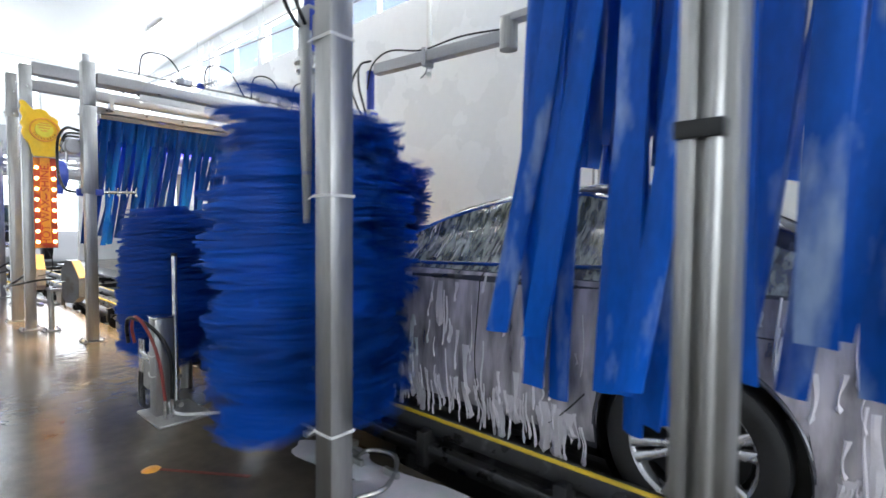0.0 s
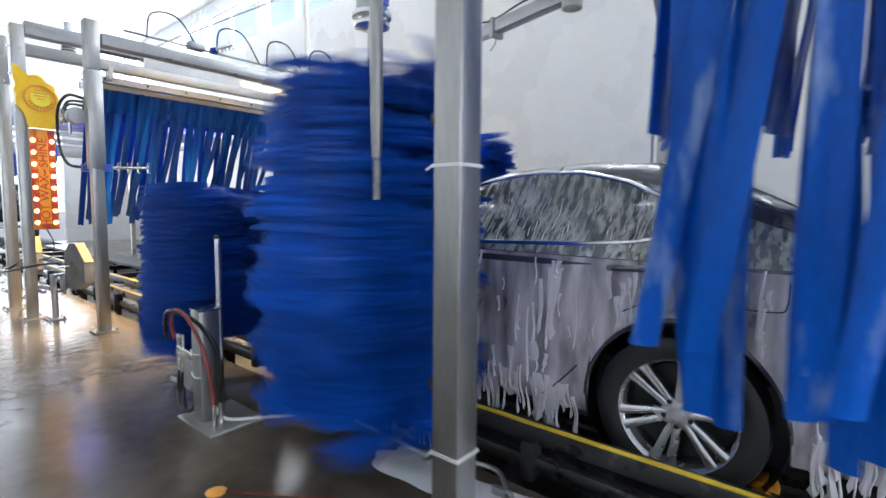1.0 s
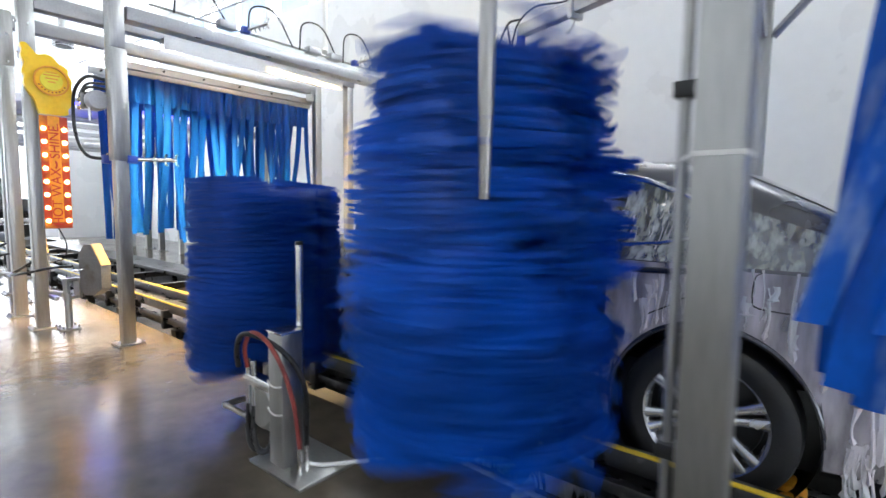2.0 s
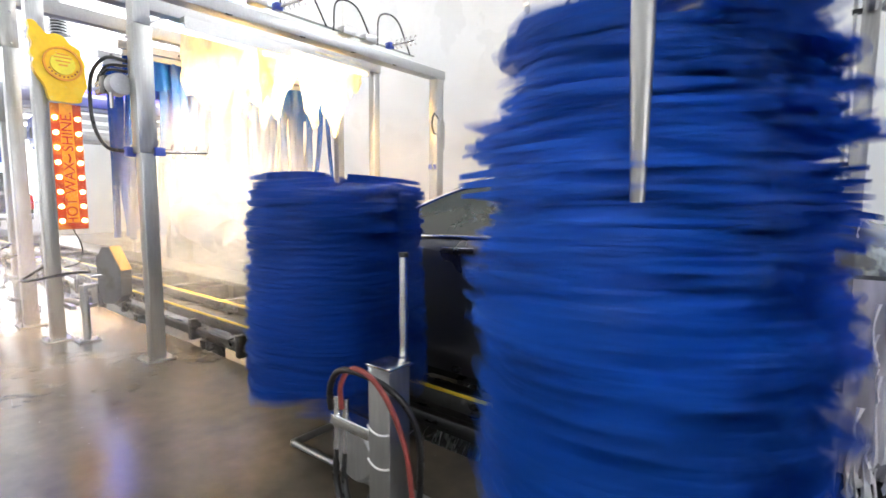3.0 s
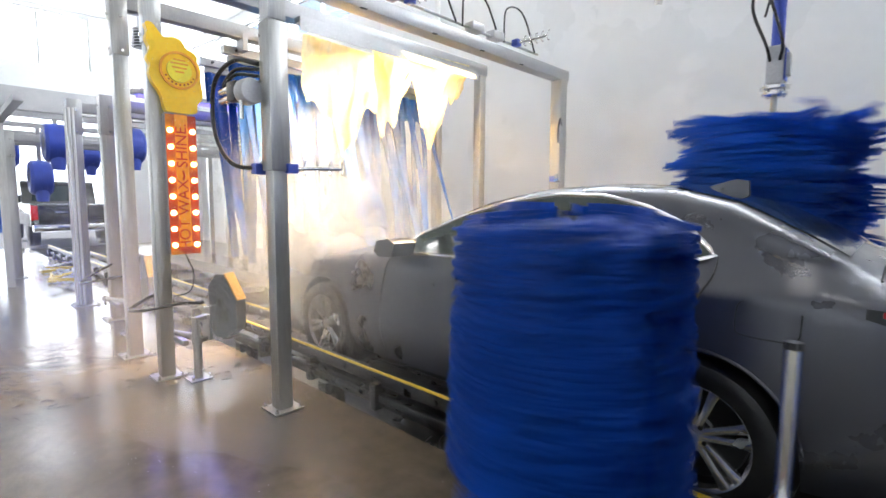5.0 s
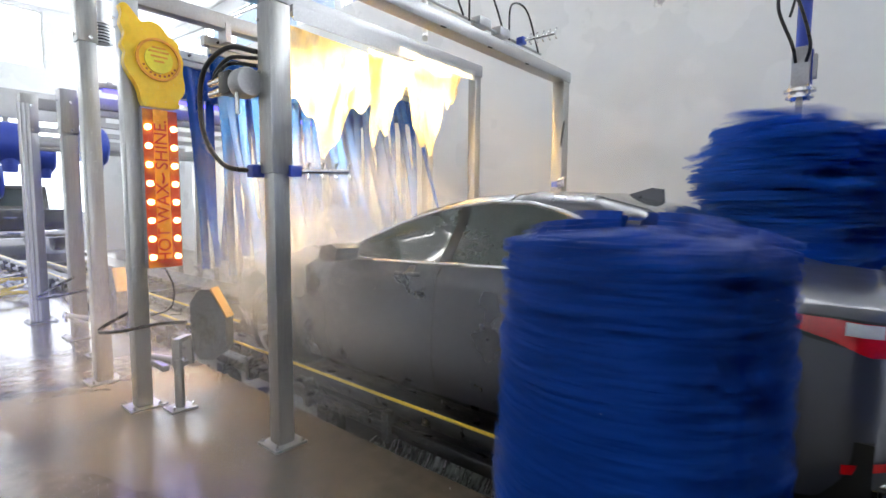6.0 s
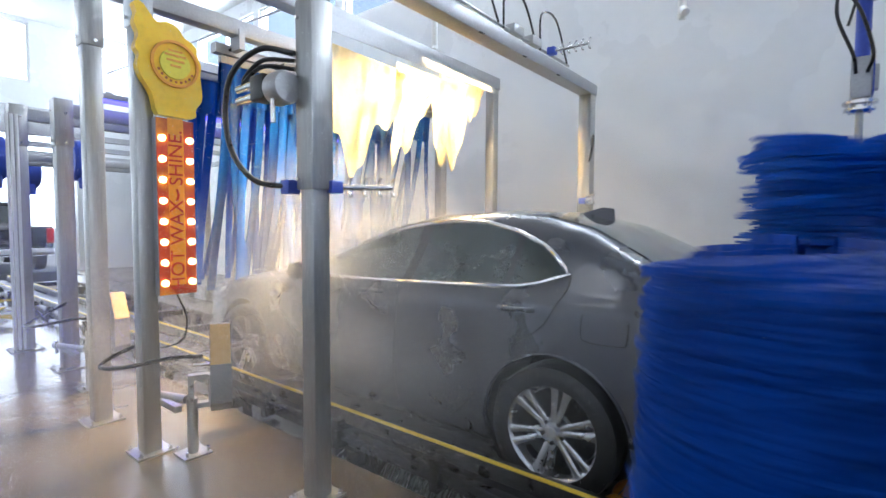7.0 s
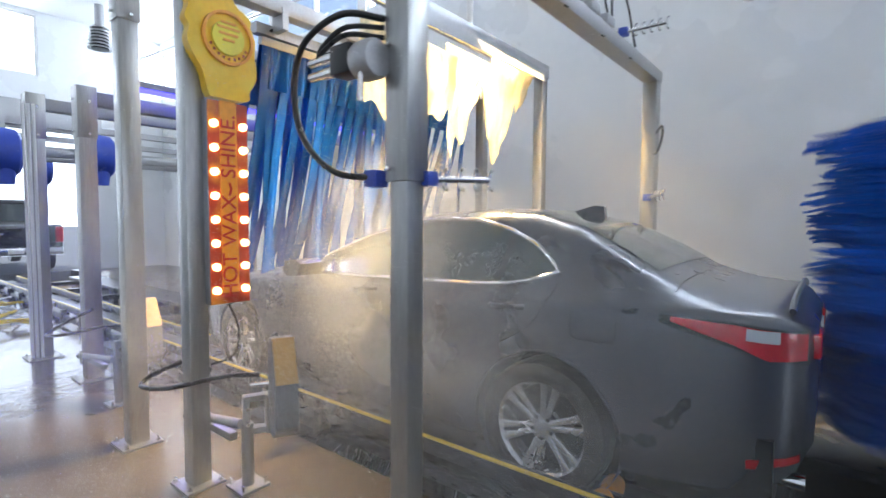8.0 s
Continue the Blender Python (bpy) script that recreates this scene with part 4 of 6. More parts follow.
# ---- hanging cloth curtains ----
def strip(width, length, seed, sway=0.05, thick=0.008, along="y"):
    """A wet cloth strip that hangs from the origin, wavy and a little twisted."""
    rnd = random.Random(seed)
    n, v, f = 18, [], []
    p1, p2, tw = rnd.uniform(0, 6.28), rnd.uniform(0, 6.28), rnd.uniform(-0.6, 0.6)
    side_lean, bend = rnd.gauss(0, 0.03), rnd.gauss(0, 0.05)
    for j in range(n + 1):
        t = j / n
        z = -length * t
        cx = sway * t * math.sin(2.2 * t + p1)
        cy = 0.03 * t * math.sin(3.0 * t + p2) + side_lean * length * t + bend * length * t * t * (1 if along == "x" else 0)
        a = tw * t * t
        w = width / 2 * (1 - 0.10 * t)
        curl = 0.018 * math.sin(4 * t + p1)
        for u in (-1, -0.35, 0.35, 1):
            for d in (-thick / 2, thick / 2):
                x, y = cx + d + math.sin(a) * u * w + (curl if abs(u) < 1 else 0), cy + math.cos(a) * u * w
                v.append((x, y, z) if along == "y" else (y, x, z))
    for j in range(n):
        for c in range(3):
            q = j * 8 + c * 2
            f += [(q, q + 2, q + 10, q + 8), (q + 1, q + 9, q + 11, q + 3)]
        q = j * 8
        f += [(q, q + 8, q + 9, q + 1), (q + 6, q + 7, q + 15, q + 14)]
    q = n * 8
    f += [(q + 2 * c, q + 2 * c + 1, q + 2 * c + 3, q + 2 * c + 2) for c in range(3)]
    return v, f


def cloth_row(label, a0, a1, step, width, lengths, seed, along="y", sway=0.05, cloth="cloth"):
    """A row of strips on a carrier bar, swinging about the bar; origin at the bar."""
    c = thing("mitter_curtain", (0, 0, 0), label, "wash curtain", "mitter curtains")
    if along == "y":
        sub("carrier_bar", box(-0.03, 0.03, a0 - 0.05, a1 + 0.05, -0.03, 0.03, 0.004), "galv", c)
    else:
        sub("carrier_bar", box(a0 - 0.05, a1 + 0.05, -0.03, 0.03, -0.03, 0.03, 0.004), "galv", c)
    y, k = a0, 0
    rnd = random.Random(seed)
    while y < a1:
        v, f = strip(width * rnd.uniform(0.9, 1.1), lengths(y) * rnd.uniform(0.93, 1.04), seed * 100 + k, sway, along=along)
        o = rnd.uniform(-0.025, 0.025)
        geo = [(p[0] + o, p[1] + y, p[2] - 0.02) if along == "y" else (p[0] + y, p[1] + o, p[2] - 0.02) for p in v], f
        sub("cloth_strip", geo, cloth, c)
        y += step
        k += 1
    return c


def valance(c, y0, y1, drop, seed):
    """The pleated top of a curtain."""
    v, f, n = [], [], 120
    for i in range(n + 1):
        y = y0 + (y1 - y0) * i / n
        for t in (0, 0.5, 1):
            x = 0.03 * math.sin(y * 42 + seed) * (0.3 + t)
            v += [(x - 0.006, y, -drop * t), (x + 0.006, y, -drop * t)]
    for i in range(n):
        for j in range(2):
            p = i * 6 + j * 2
            f += [(p, p + 2, p + 8, p + 6), (p + 1, p + 7, p + 9, p + 3)]
    sub("valance", (v, f), "navy", c, "pleated blue cloth top")


# ---- the sign ----
def lettering(text, size, material, parent, place, name="lettering"):
    cu = bpy.data.curves.new("lettering", "FONT")
    cu.body, cu.size, cu.extrude = text, size, 0.003
    cu.align_x, cu.align_y = "CENTER", "CENTER"
    tmp = bpy.data.objects.new("lettering_source", cu)
    scene.collection.objects.link(tmp)
    me = bpy.data.meshes.new_from_object(tmp.evaluated_get(bpy.context.evaluated_depsgraph_get()))
    bpy.data.objects.remove(tmp)
    me.materials.clear()
    me.materials.append(M[material])
    ob = new(name, me)
    ob.parent = parent
    ob.matrix_basis = place
    return ob


def build_sign():
    x = -7.30
    s = thing("lit_sign", (x, 1.235, 0.95), "lit sign, yellow crest above a red panel with round bulbs", "sign")
    y0, y1, z0, z1 = 1.125, 1.345, 0.95, 2.0
    part("casing", box(x - 0.08, x - 0.006, y0, y1, z0, z1, 0.006), "galv", s, "grey sheet-metal casing")
    part("panel", box(x - 0.006, x, y0 + 0.004, y1 - 0.004, z0 + 0.004, z1 - 0.004), "signr", s, "red panel")
    part("centre_strip", box(x - 0.001, x + 0.003, y0 + 0.065, y1 - 0.065, z0 + 0.06, z1), "signo", s, "orange strip")
    for k in range(8):
        z = z0 + 0.075 + k * 0.122
        for y in (y0 + 0.032, y1 - 0.032):
            part("bulb", lathe([(0.0, 0.030), (0.012, 0.027), (0.019, 0.016), (0.020, 0.0)], 14, "x", (x + 0.001, y, z)), "bulb", s, "glowing warm bulb")
    lettering("HOT WAX", 0.112, "red_letter", s, pose(0.004, 0.0, 0.30, 90, 0, 90) @ pose(0, 0, 0, 0, 0, 90))
    part("dash", tube([(x + 0.004, 1.235, 1.515), (x + 0.004, 1.245, 1.55), (x + 0.004, 1.235, 1.585)], 0.007, 6), "red_letter", s)
    lettering("SHINE.", 0.112, "red_letter", s, pose(0.004, 0.0, 0.82, 90, 0, 90) @ pose(0, 0, 0, 0, 0, 90))
    # crest
    yc, zc = 1.235, 2.275
    lobes = [(-0.11, 0.04), (-0.13, 0.13), (-0.18, 0.21), (-0.2, 0.27), (-0.19, 0.33), (-0.21, 0.37), (-0.19, 0.44), (-0.21, 0.50), (-0.2, 0.56), (-0.21, 0.61), (-0.17, 0.62), (-0.125, 0.57), (-0.09, 0.535),
             (-0.035, 0.55), (0.02, 0.535), (0.06, 0.485), (0.095, 0.47), (0.13, 0.44), (0.13, 0.40), (0.155, 0.34), (0.15, 0.27), (0.16, 0.18), (0.155, 0.13), (0.12, 0.07), (0.10, 0.015), (-0.095, 0.01)]
    out = [(yc + p[0], 2.0 + p[1]) for p in spline([(a, b, 0) for a, b in lobes], 4)]
    part("crest", slab(out, "yz", x - 0.045, x + 0.012), "signy", s, "yellow winged crest")
    part("crest_ring", lathe([(0.120, 0.0), (0.120, 0.02), (0.135, 0.02), (0.135, 0.0)], 40, "x", (x + 0.008, yc, zc + 0.04)), "signo", s)
    part("crest_disc", lathe([(0.0, 0.016), (0.085, 0.016), (0.085, 0.0)], 36, "x", (x + 0.010, yc, zc + 0.04)), "signl", s)
    for dz, w in ((0.075, 0.08), (0.05, 0.12), (0.02, 0.10), (-0.01, 0.06)):
        part("writing_bar", box(x + 0.026, x + 0.029, yc - w / 2, yc + w / 2, zc + 0.04 + dz - 0.007, zc + 0.04 + dz + 0.004), "signo", s)
    for k in range(9):
        a = math.pi * (1.15 + 0.7 * k / 8)
        part("writing_bar", box(x + 0.026, x + 0.029, yc + 0.105 * math.cos(a) - 0.006, yc + 0.105 * math.cos(a) + 0.006, zc + 0.04 + 0.105 * math.sin(a) - 0.006, zc + 0.04 + 0.105 * math.sin(a) + 0.006), "signr", s)
    part("cable", tube(spline([(x - 0.04, 1.24, 0.95), (x - 0.03, 1.29, 0.80), (x - 0.05, 1.27, 0.66), (-7.38, 1.16, 0.62)]), 0.006, 6), "hose", s)
    part("mounting_bracket", join(box(-7.42, x - 0.07, 1.05, 1.13, 1.7, 1.74), box(-7.42, x - 0.07, 1.05, 1.13, 1.15, 1.19)), "steel", s)


# ---- hydraulic stand beside the low brush ----
def build_stand():
    x, y = -3.47, 1.17
    s = thing("motor_stand", (x, y, 0), "stainless box stand with black and red hoses beside the low brush", "stand")
    part("base_plate", box(x - 0.16, x + 0.24, y - 0.10, y + 0.22, 0, 0.014, 0.003), "steel", s)
    part("post", box(x - 0.055, x + 0.055, y - 0.055, y + 0.055, 0.014, 0.635, 0.006), "steel", s)
    part("cap", box(x - 0.06, x + 0.06, y - 0.06, y + 0.06, 0.635, 0.645, 0.002), "bright", s)
    part("pole", tube([(x - 0.005, y + 0.085, 0.02), (x - 0.005, y + 0.085, 1.03)], 0.017, 14), "bright", s, "round upright pole")
    part("pole_cap", lathe([(0.0, 1.045), (0.018, 1.045), (0.019, 1.028)], 14, "z", (x - 0.005, y + 0.085, 0)), "black", s)
    part("gear_disc", lathe([(0.0, -0.02), (0.10, -0.02), (0.115, -0.008), (0.115, 0.02), (0.0, 0.02)], 28, "y", (x - 0.15, y - 0.03, 0.26)), "steel", s, "stained steel disc")
    part("valve_block", box(x - 0.27, x - 0.05, y - 0.06, y + 0.0, 0.345, 0.395, 0.006), "bright", s)
    for dx in (-0.245, -0.195):
        part("fitting", tube([(x + dx, y - 0.045, 0.25), (x + dx, y - 0.045, 0.47)], 0.014, 10), "bright", s)
        part("hose", tube(spline([(x + dx, y - 0.045, 0.25), (x + dx - 0.005, y - 0.05, 0.12), (x + dx + 0.05, y - 0.06, 0.045), (x - 0.10, y - 0.04, 0.05), (x - 0.06, y - 0.03, 0.12)]), 0.014, 10), "hose", s, "thick black hose")
    def bow(rows):  # along the face of the box, and out from it
        return spline([(x + 0.77 * a + 0.63 * d, y + 0.64 * a - 0.77 * d, z) for a, d, z in rows])
    part("hose", tube(bow([(-0.215, 0.0, 0.47), (-0.212, 0.02, 0.56), (-0.17, 0.06, 0.635), (-0.09, 0.09, 0.635), (0.01, 0.105, 0.585), (0.085, 0.10, 0.49), (0.118, 0.09, 0.36), (0.115, 0.085, 0.14)]), 0.012, 10), "hose", s)
    part("red_hose", tube(bow([(-0.175, 0.0, 0.47), (-0.172, 0.03, 0.57), (-0.12, 0.08, 0.65), (-0.04, 0.12, 0.62), (0.03, 0.13, 0.50), (0.075, 0.13, 0.34), (0.095, 0.12, 0.14)]), 0.010, 10), "redhose", s, "red-brown braided hose")
    for dx, dy in ((0.142, 0.008), (0.149, -0.032)):
        part("fitting", tube([(x + dx, y + dy, 0.02), (x + dx, y + dy, 0.14)], 0.013, 8), "bright", s)
    for z in (0.27, 0.40):
        part("cable_tie", join(tube(arc((x - 0.056, y - 0.058, z + 0.01), (x, y - 0.075, z - 0.02), (x + 0.056, y - 0.058, z + 0.005)), 0.004, 6)), "white", s)
    part("hose", tube(spline([(x + 0.09, y, 0.10), (x + 0.14, y + 0.05, 0.03), (x + 0.30, y + 0.25, 0.025), (x + 0.45, y + 0.42, 0.03)]), 0.010, 8), "white", s, "pale grey hose on the floor")


# ---- hot wax arch fittings ----
def nozzle_bar(name, p0, p1, n, label, group):
    d = (Vector(p1) - Vector(p0))
    t = thing(name, p0, label, "spray bar", group)
    part("pipe", tube([p0, p1], 0.015, 10), "bright", t)
    part("clamp", box(p0[0] - 0.035, p0[0] + 0.035, p0[1] - 0.035, p0[1] + 0.035, p0[2] - 0.03, p0[2] + 0.03, 0.004), "motor", t, "blue clamp")
    for k in range(n):
        q = Vector(p0) + d * (0.25 + 0.75 * k / (n - 1))
        for s in (-1, 1):
            part("nozzle", tube(arc(tuple(q), (q.x + 0.004, q.y, q.z + s * 0.05), (q.x + 0.022, q.y + 0.006, q.z + s * 0.044), 6), 0.0085, 7), "bright", t)


def build_arch_fittings():
    nozzle_bar("spray_bar", (-6.16, 1.49, 1.565), (-6.06, 1.80, 1.575), 4, "steel spray bar with hooked nozzles on a blue clamp", "spray bars")
    nozzle_bar("spray_bar", (-6.19, 4.68, 1.62), (-6.0, 4.45, 1.63), 4, "steel spray bar by the far arch leg", "spray bars")
    nozzle_bar("spray_bar", (-6.20, 2.55, 2.905), (-5.92, 2.62, 2.93), 5, "steel spray bar on top of the arch beam", "spray bars")
    nozzle_bar("spray_bar", (-6.20, 3.95, 2.905), (-5.90, 4.02, 2.93), 5, "steel spray bar on top of the arch beam", "spray bars")
    g = thing("rotary_motor", (-6.30, 1.33, 2.05), "grey rotary motor with looping black hoses on the arch leg", "motor")
    part("housing", lathe([(0.0, -0.05), (0.075, -0.05), (0.08, -0.035), (0.08, 0.035), (0.07, 0.05), (0.0, 0.05)], 24, "x", (-6.30, 1.30, 2.03)), "galv", g)
    part("gearbox", box(-6.47, -6.35, 1.23, 1.33, 1.98, 2.10, 0.01), "black", g)
    for dz in (-0.03, 0.03):
        part("fitting", lathe([(0.0, -0.17), (0.020, -0.17), (0.022, -0.10), (0.026, -0.06), (0.026, 0.0), (0.0, 0.0)], 14, "x", (-6.47, 1.27, 2.04 + dz)), "bright", g)
    part("drain_pipe", tube([(-6.30, 1.25, 1.97), (-6.30, 1.25, 1.86)], 0.012, 8), "bright", g)
    part("hose", tube(spline([(-6.27, 1.35, 2.20), (-6.45, 1.28, 2.24), (-6.66, 1.25, 2.16), (-6.74, 1.25, 1.98), (-6.68, 1.25, 1.76), (-6.50, 1.27, 1.60), (-6.32, 1.36, 1.565)]), 0.014, 10), "hose", g, "long black hose loop")
    for k in range(2):
        part("hose", tube(spline([(-6.28, 1.36, 2.17 - 0.04 * k), (-6.42, 1.28, 2.18 - 0.03 * k), (-6.55, 1.26, 2.12 - 0.02 * k), (-6.58, 1.26, 2.06)]), 0.011, 8), "hose", g)
    part("clamp", box(-6.37, -6.30, 1.33, 1.40, 1.53, 1.60, 0.005), "motor", g, "blue hose clamp")
    for k, z in enumerate((1.60, 2.09, 2.36)):
        part("bolt", tube([(-6.24, 1.35, z), (-6.24, 1.335, z)], 0.009, 8), "bright", g)
        part("bolt", tube([(-6.17, 1.40, z + 0.01), (-6.155, 1.40, z + 0.01)], 0.009, 8), "bright", g)
    # hoses that lie over the arch beams
    rnd = random.Random(5)
    for y0 in (1.9, 2.6, 3.2, 3.8):
        h = thing("air_hose", (-6.24, y0, 2.88), "thin black air hose looped over the arch beam", "hose", "beam hoses")
        top = rnd.uniform(0.10, 0.32)
        part("hose", tube(spline([(-6.24, y0, 2.885), (-6.26, y0 + 0.06, 2.9 + top), (-6.24, y0 + 0.30, 2.92 + top), (-6.22, y0 + 0.5, 2.89)]), 0.009, 8), "hose", h)
        h2 = thing("air_hose", (-6.16, y0, 2.75), "thin dark cable sagging under the arch beam", "hose", "beam hoses")
        part("hose", tube(spline([(-6.165, y0, 2.76), (-6.15, y0 + 0.12, 2.70), (-6.15, y0 + 0.25, 2.71), (-6.165, y0 + 0.36, 2.76)]), 0.008, 8), "hose", h2)
    bx = thing("valve_box", (-6.24, 3.3, 2.88), "grey valve boxes and pipes along the arch beam", "valve box")
    for y in (2.3, 3.3, 3.6):
        part("valve", box(-6.30, -6.20, y, y + 0.16, 2.88, 2.95, 0.006), "galv", bx)
    part("pipe", tube([(-6.25, 1.7, 2.90), (-6.25, 4.4, 2.90)], 0.012, 8), "steel", bx)
    ctl = thing("control_box", (-6.24, 4.86, 1.9), "small grey box on the far arch leg with a hose", "control box")
    part("case", box(-6.30, -6.18, 4.845, 4.92, 1.85, 2.20, 0.008), "galv", ctl)
    part("hose", tube(spline([(-6.18, 4.80, 2.2), (-6.05, 4.55, 2.24), (-6.03, 4.48, 2.12), (-6.10, 4.6, 2.02), (-6.18, 4.75, 2.03)]), 0.012, 8), "hose", ctl)
    # glowing bars: amber over the wax, violet behind
    am = thing("light_bar", (-7.27, 3.3, 2.93), "amber light bar under the arch beam", "light bar", "light bars")
    part("casing", box(-7.31, -7.22, 2.2, 4.6, 2.90, 2.95), "galv", am)
    # lip added to block the amber strip's mirror image in the wet floor
    part("lip", box(-7.218, -7.21, 2.2, 4.6, 2.83, 2.95), "galv", am, "added lip that keeps the strip glare off the floor")
    part("tube", box(-7.30, -7.23, 2.25, 4.55, 2.875, 2.898, 0.006), "amber", am, "glowing amber strip")
    vi = thing("light_bar", (-9.55, 2.5, 2.52), "violet light bar under a cross beam", "light bar", "light bars")
    part("casing", box(-9.62, -9.50, 1.5, 4.4, 2.52, 2.57), "galv", vi)
    part("tube", box(-9.60, -9.52, 1.55, 4.35, 2.49, 2.518, 0.006), "violet", vi, "glowing violet strip")
    for y in (1.6, 4.3):
        part("hanger", box(-9.6, -9.56, y, y + 0.04, 2.57, 2.60), "galv", vi)


def wheel_sprayer():
    """A hexagonal steel spray housing on a short post."""
    s = thing("wheel_sprayer", (-7.17, 1.24, 0), "hexagonal stainless spray housing swinging on a short bolted post", "wheel sprayer", "wheel sprayers")
    x, y = 0.15, 0.155
    head = sub("swing_head", slab([(x - 0.11, 0.38), (x - 0.12, 0.70), (x - 0.05, 0.80), (x + 0.02, 0.80), (x + 0.13, 0.60), (x + 0.13, 0.38), (x + 0.04, 0.31), (x - 0.06, 0.31)], "xz", y - 0.055, y + 0.055), "dull", s, "hexagonal steel housing")
    # tan colour stands in for amber light on the bare steel edge
    sub("wear_strip", slab([(x + 0.024, 0.803), (x + 0.135, 0.602), (x + 0.141, 0.605), (x + 0.030, 0.807)], "xz", y - 0.052, y + 0.052), "tan", head, "tan strip, amber light painted on the steel edge")
    sub("bracket", join(box(-0.03, 0.02, -0.02, 0.10, 0.28, 0.31), box(-0.03, 0.02, -0.02, 0.10, 0.45, 0.48), box(-0.03, 0.02, -0.02, 0.012, 0.31, 0.45), box(-0.03, 0.04, 0.09, 0.12, 0.28, 0.48)), "steel", head)
    for z in (0.34, 0.42):
        sub("bracket_bolt", tube([(0.02, 0.0, z), (0.045, 0.0, z)], 0.011, 8), "bright", head)
    sub("fitting", tube([(x - 0.06, y - 0.055, 0.56), (x - 0.09, y - 0.14, 0.555)], 0.013, 8), "bright", head)
    part("post", tube([(-7.17, 1.24, 0.01), (-7.17, 1.24, 0.34)], 0.030, 16), "steel", s)
    part("foot_plate", box(-7.25, -7.09, 1.16, 1.32, 0, 0.012), "steel", s)
    for dx, dy in ((-0.06, -0.06), (0.06, -0.06), (-0.06, 0.06), (0.06, 0.06)):
        part("bolt", tube([(-7.17 + dx, 1.24 + dy, 0.01), (-7.17 + dx, 1.24 + dy, 0.045)], 0.009, 8), "bright", s)
    part("arm", join(box(-7.52, -7.14, 1.13, 1.17, 0.285, 0.325, 0.004), tube([(-7.55, 1.10, 0.33), (-7.20, 1.22, 0.33)], 0.026, 10)), "steel", s)
    part("pin", tube([(-7.50, 1.10, 0.27), (-7.50, 1.10, 0.38)], 0.012, 8), "bright", s)
    part("hose", tube(spline([(-7.10, 1.27, 0.60), (-7.25, 1.16, 0.585), (-7.45, 0.98, 0.53), (-7.68, 0.93, 0.50), (-7.72, 1.0, 0.54), (-7.55, 1.06, 0.62), (-7.40, 1.15, 0.70)]), 0.013, 10), "hose", s, "black hose curled round the post")
    return s, head


# ---- hot wax sheet, in rigid tongues ----
def wax_tongue(y0, y1, seed, deep):
    rnd = random.Random(seed)
    n, m, v, f = 44, 18, [], []
    ph = [rnd.uniform(0, 6.28) for _ in range(4)]
    for i in range(n + 1):
        u = i / n
        y = y0 + (y1 - y0) * u
        edge = deep * (0.66 + 0.30 * math.sin(5.0 * u + ph[0]) + 0.10 * math.sin(13 * u + ph[1]) + 0.05 * math.sin(29 * u + ph[2]))
        for j in range(m + 1):
            t = j / m
            x = 0.03 * math.sin(9 * u + 3 * t + ph[2]) * t - 0.05 * t
            pinch = (0.5 - u) * (y1 - y0) * 0.12 * t * t
            for s in (-0.002, 0.002):
                v.append((x + s, y + pinch + 0.02 * math.sin(14 * t + ph[3]) * t, -max(0.08, edge) * t))
    w = 2 * (m + 1)
    for i in range(n):
        for j in range(m):
            p = i * w + j * 2
            f += [(p, p + 2, p + w + 2, p + w), (p + 1, p + w + 1, p + w + 3, p + 3)]
        p = i * w + 2 * m
        f.append((p, p + 1, p + w + 1, p + w))
    return v, f


def build_wax():
    out = []
    for k, (a, b, deep) in enumerate(((2.20, 3.25, 0.95), (3.05, 3.95, 1.05), (3.75, 4.55, 0.95))):
        t = thing("wax_sheet", (0, 0, 0), "falling sheet of milky golden hot wax", "liquid", "wax sheets", "stuff")
        sub("sheet", wax_tongue(a, b, 70 + k, deep), "wax", t)
        out.append(t)
    return out


# ---- fine spray: clouds of tiny drops ----
def spray_cloud(name, label, count, centre, spread, seed, r0, r1, floor=0.03):
    rs = np.random.RandomState(seed)
    p = rs.normal(size=(int(count * 2.2), 3)) * np.array(spread) + np.array(centre)
    # thin it out in wisps
    k = np.sin(p[:, 0] * 4.1 + 2.0 * np.sin(p[:, 2] * 3.1 + seed)) + np.sin(p[:, 1] * 3.3 + p[:, 2] * 2.6 + 1.7 * np.sin(p[:, 0] * 2.3))
    keep = (rs.uniform(-1.6, 2.4, size=len(p)) < k + 0.9) & (p[:, 2] > floor)
    p = p[keep][:count]
    r = rs.uniform(r0, r1, size=(len(p), 1))
    axes = rs.normal(size=(len(p), 3, 3))
    q = np.linalg.qr(axes)[0]
    tetra = np.array([(1, 1, 1), (1, -1, -1), (-1, 1, -1), (-1, -1, 1)], float) / math.sqrt(3)
    v = (p[:, None, :] + (tetra @ q) * r[:, :, None]).reshape(-1, 3)
    tri = np.array([(0, 1, 2), (0, 2, 3), (0, 3, 1), (1, 3, 2)])
    f = (np.arange(len(p))[:, None, None] * 4 + tri[None]).reshape(-1, 3)
    me = bpy.data.meshes.new(name)
    me.vertices.add(len(v))
    me.vertices.foreach_set("co", v.ravel())
    me.loops.add(f.size)
    me.loops.foreach_set("vertex_index", f.ravel().astype(np.int32))
    me.polygons.add(len(f))
    me.polygons.foreach_set("loop_start", np.arange(0, f.size, 3, dtype=np.int32))
    me.update(calc_edges=True)
    me.materials.append(M["mist"])
    ob = new(name, me)
    return tagged(ob, label, "spray", "spray clouds", "stuff")


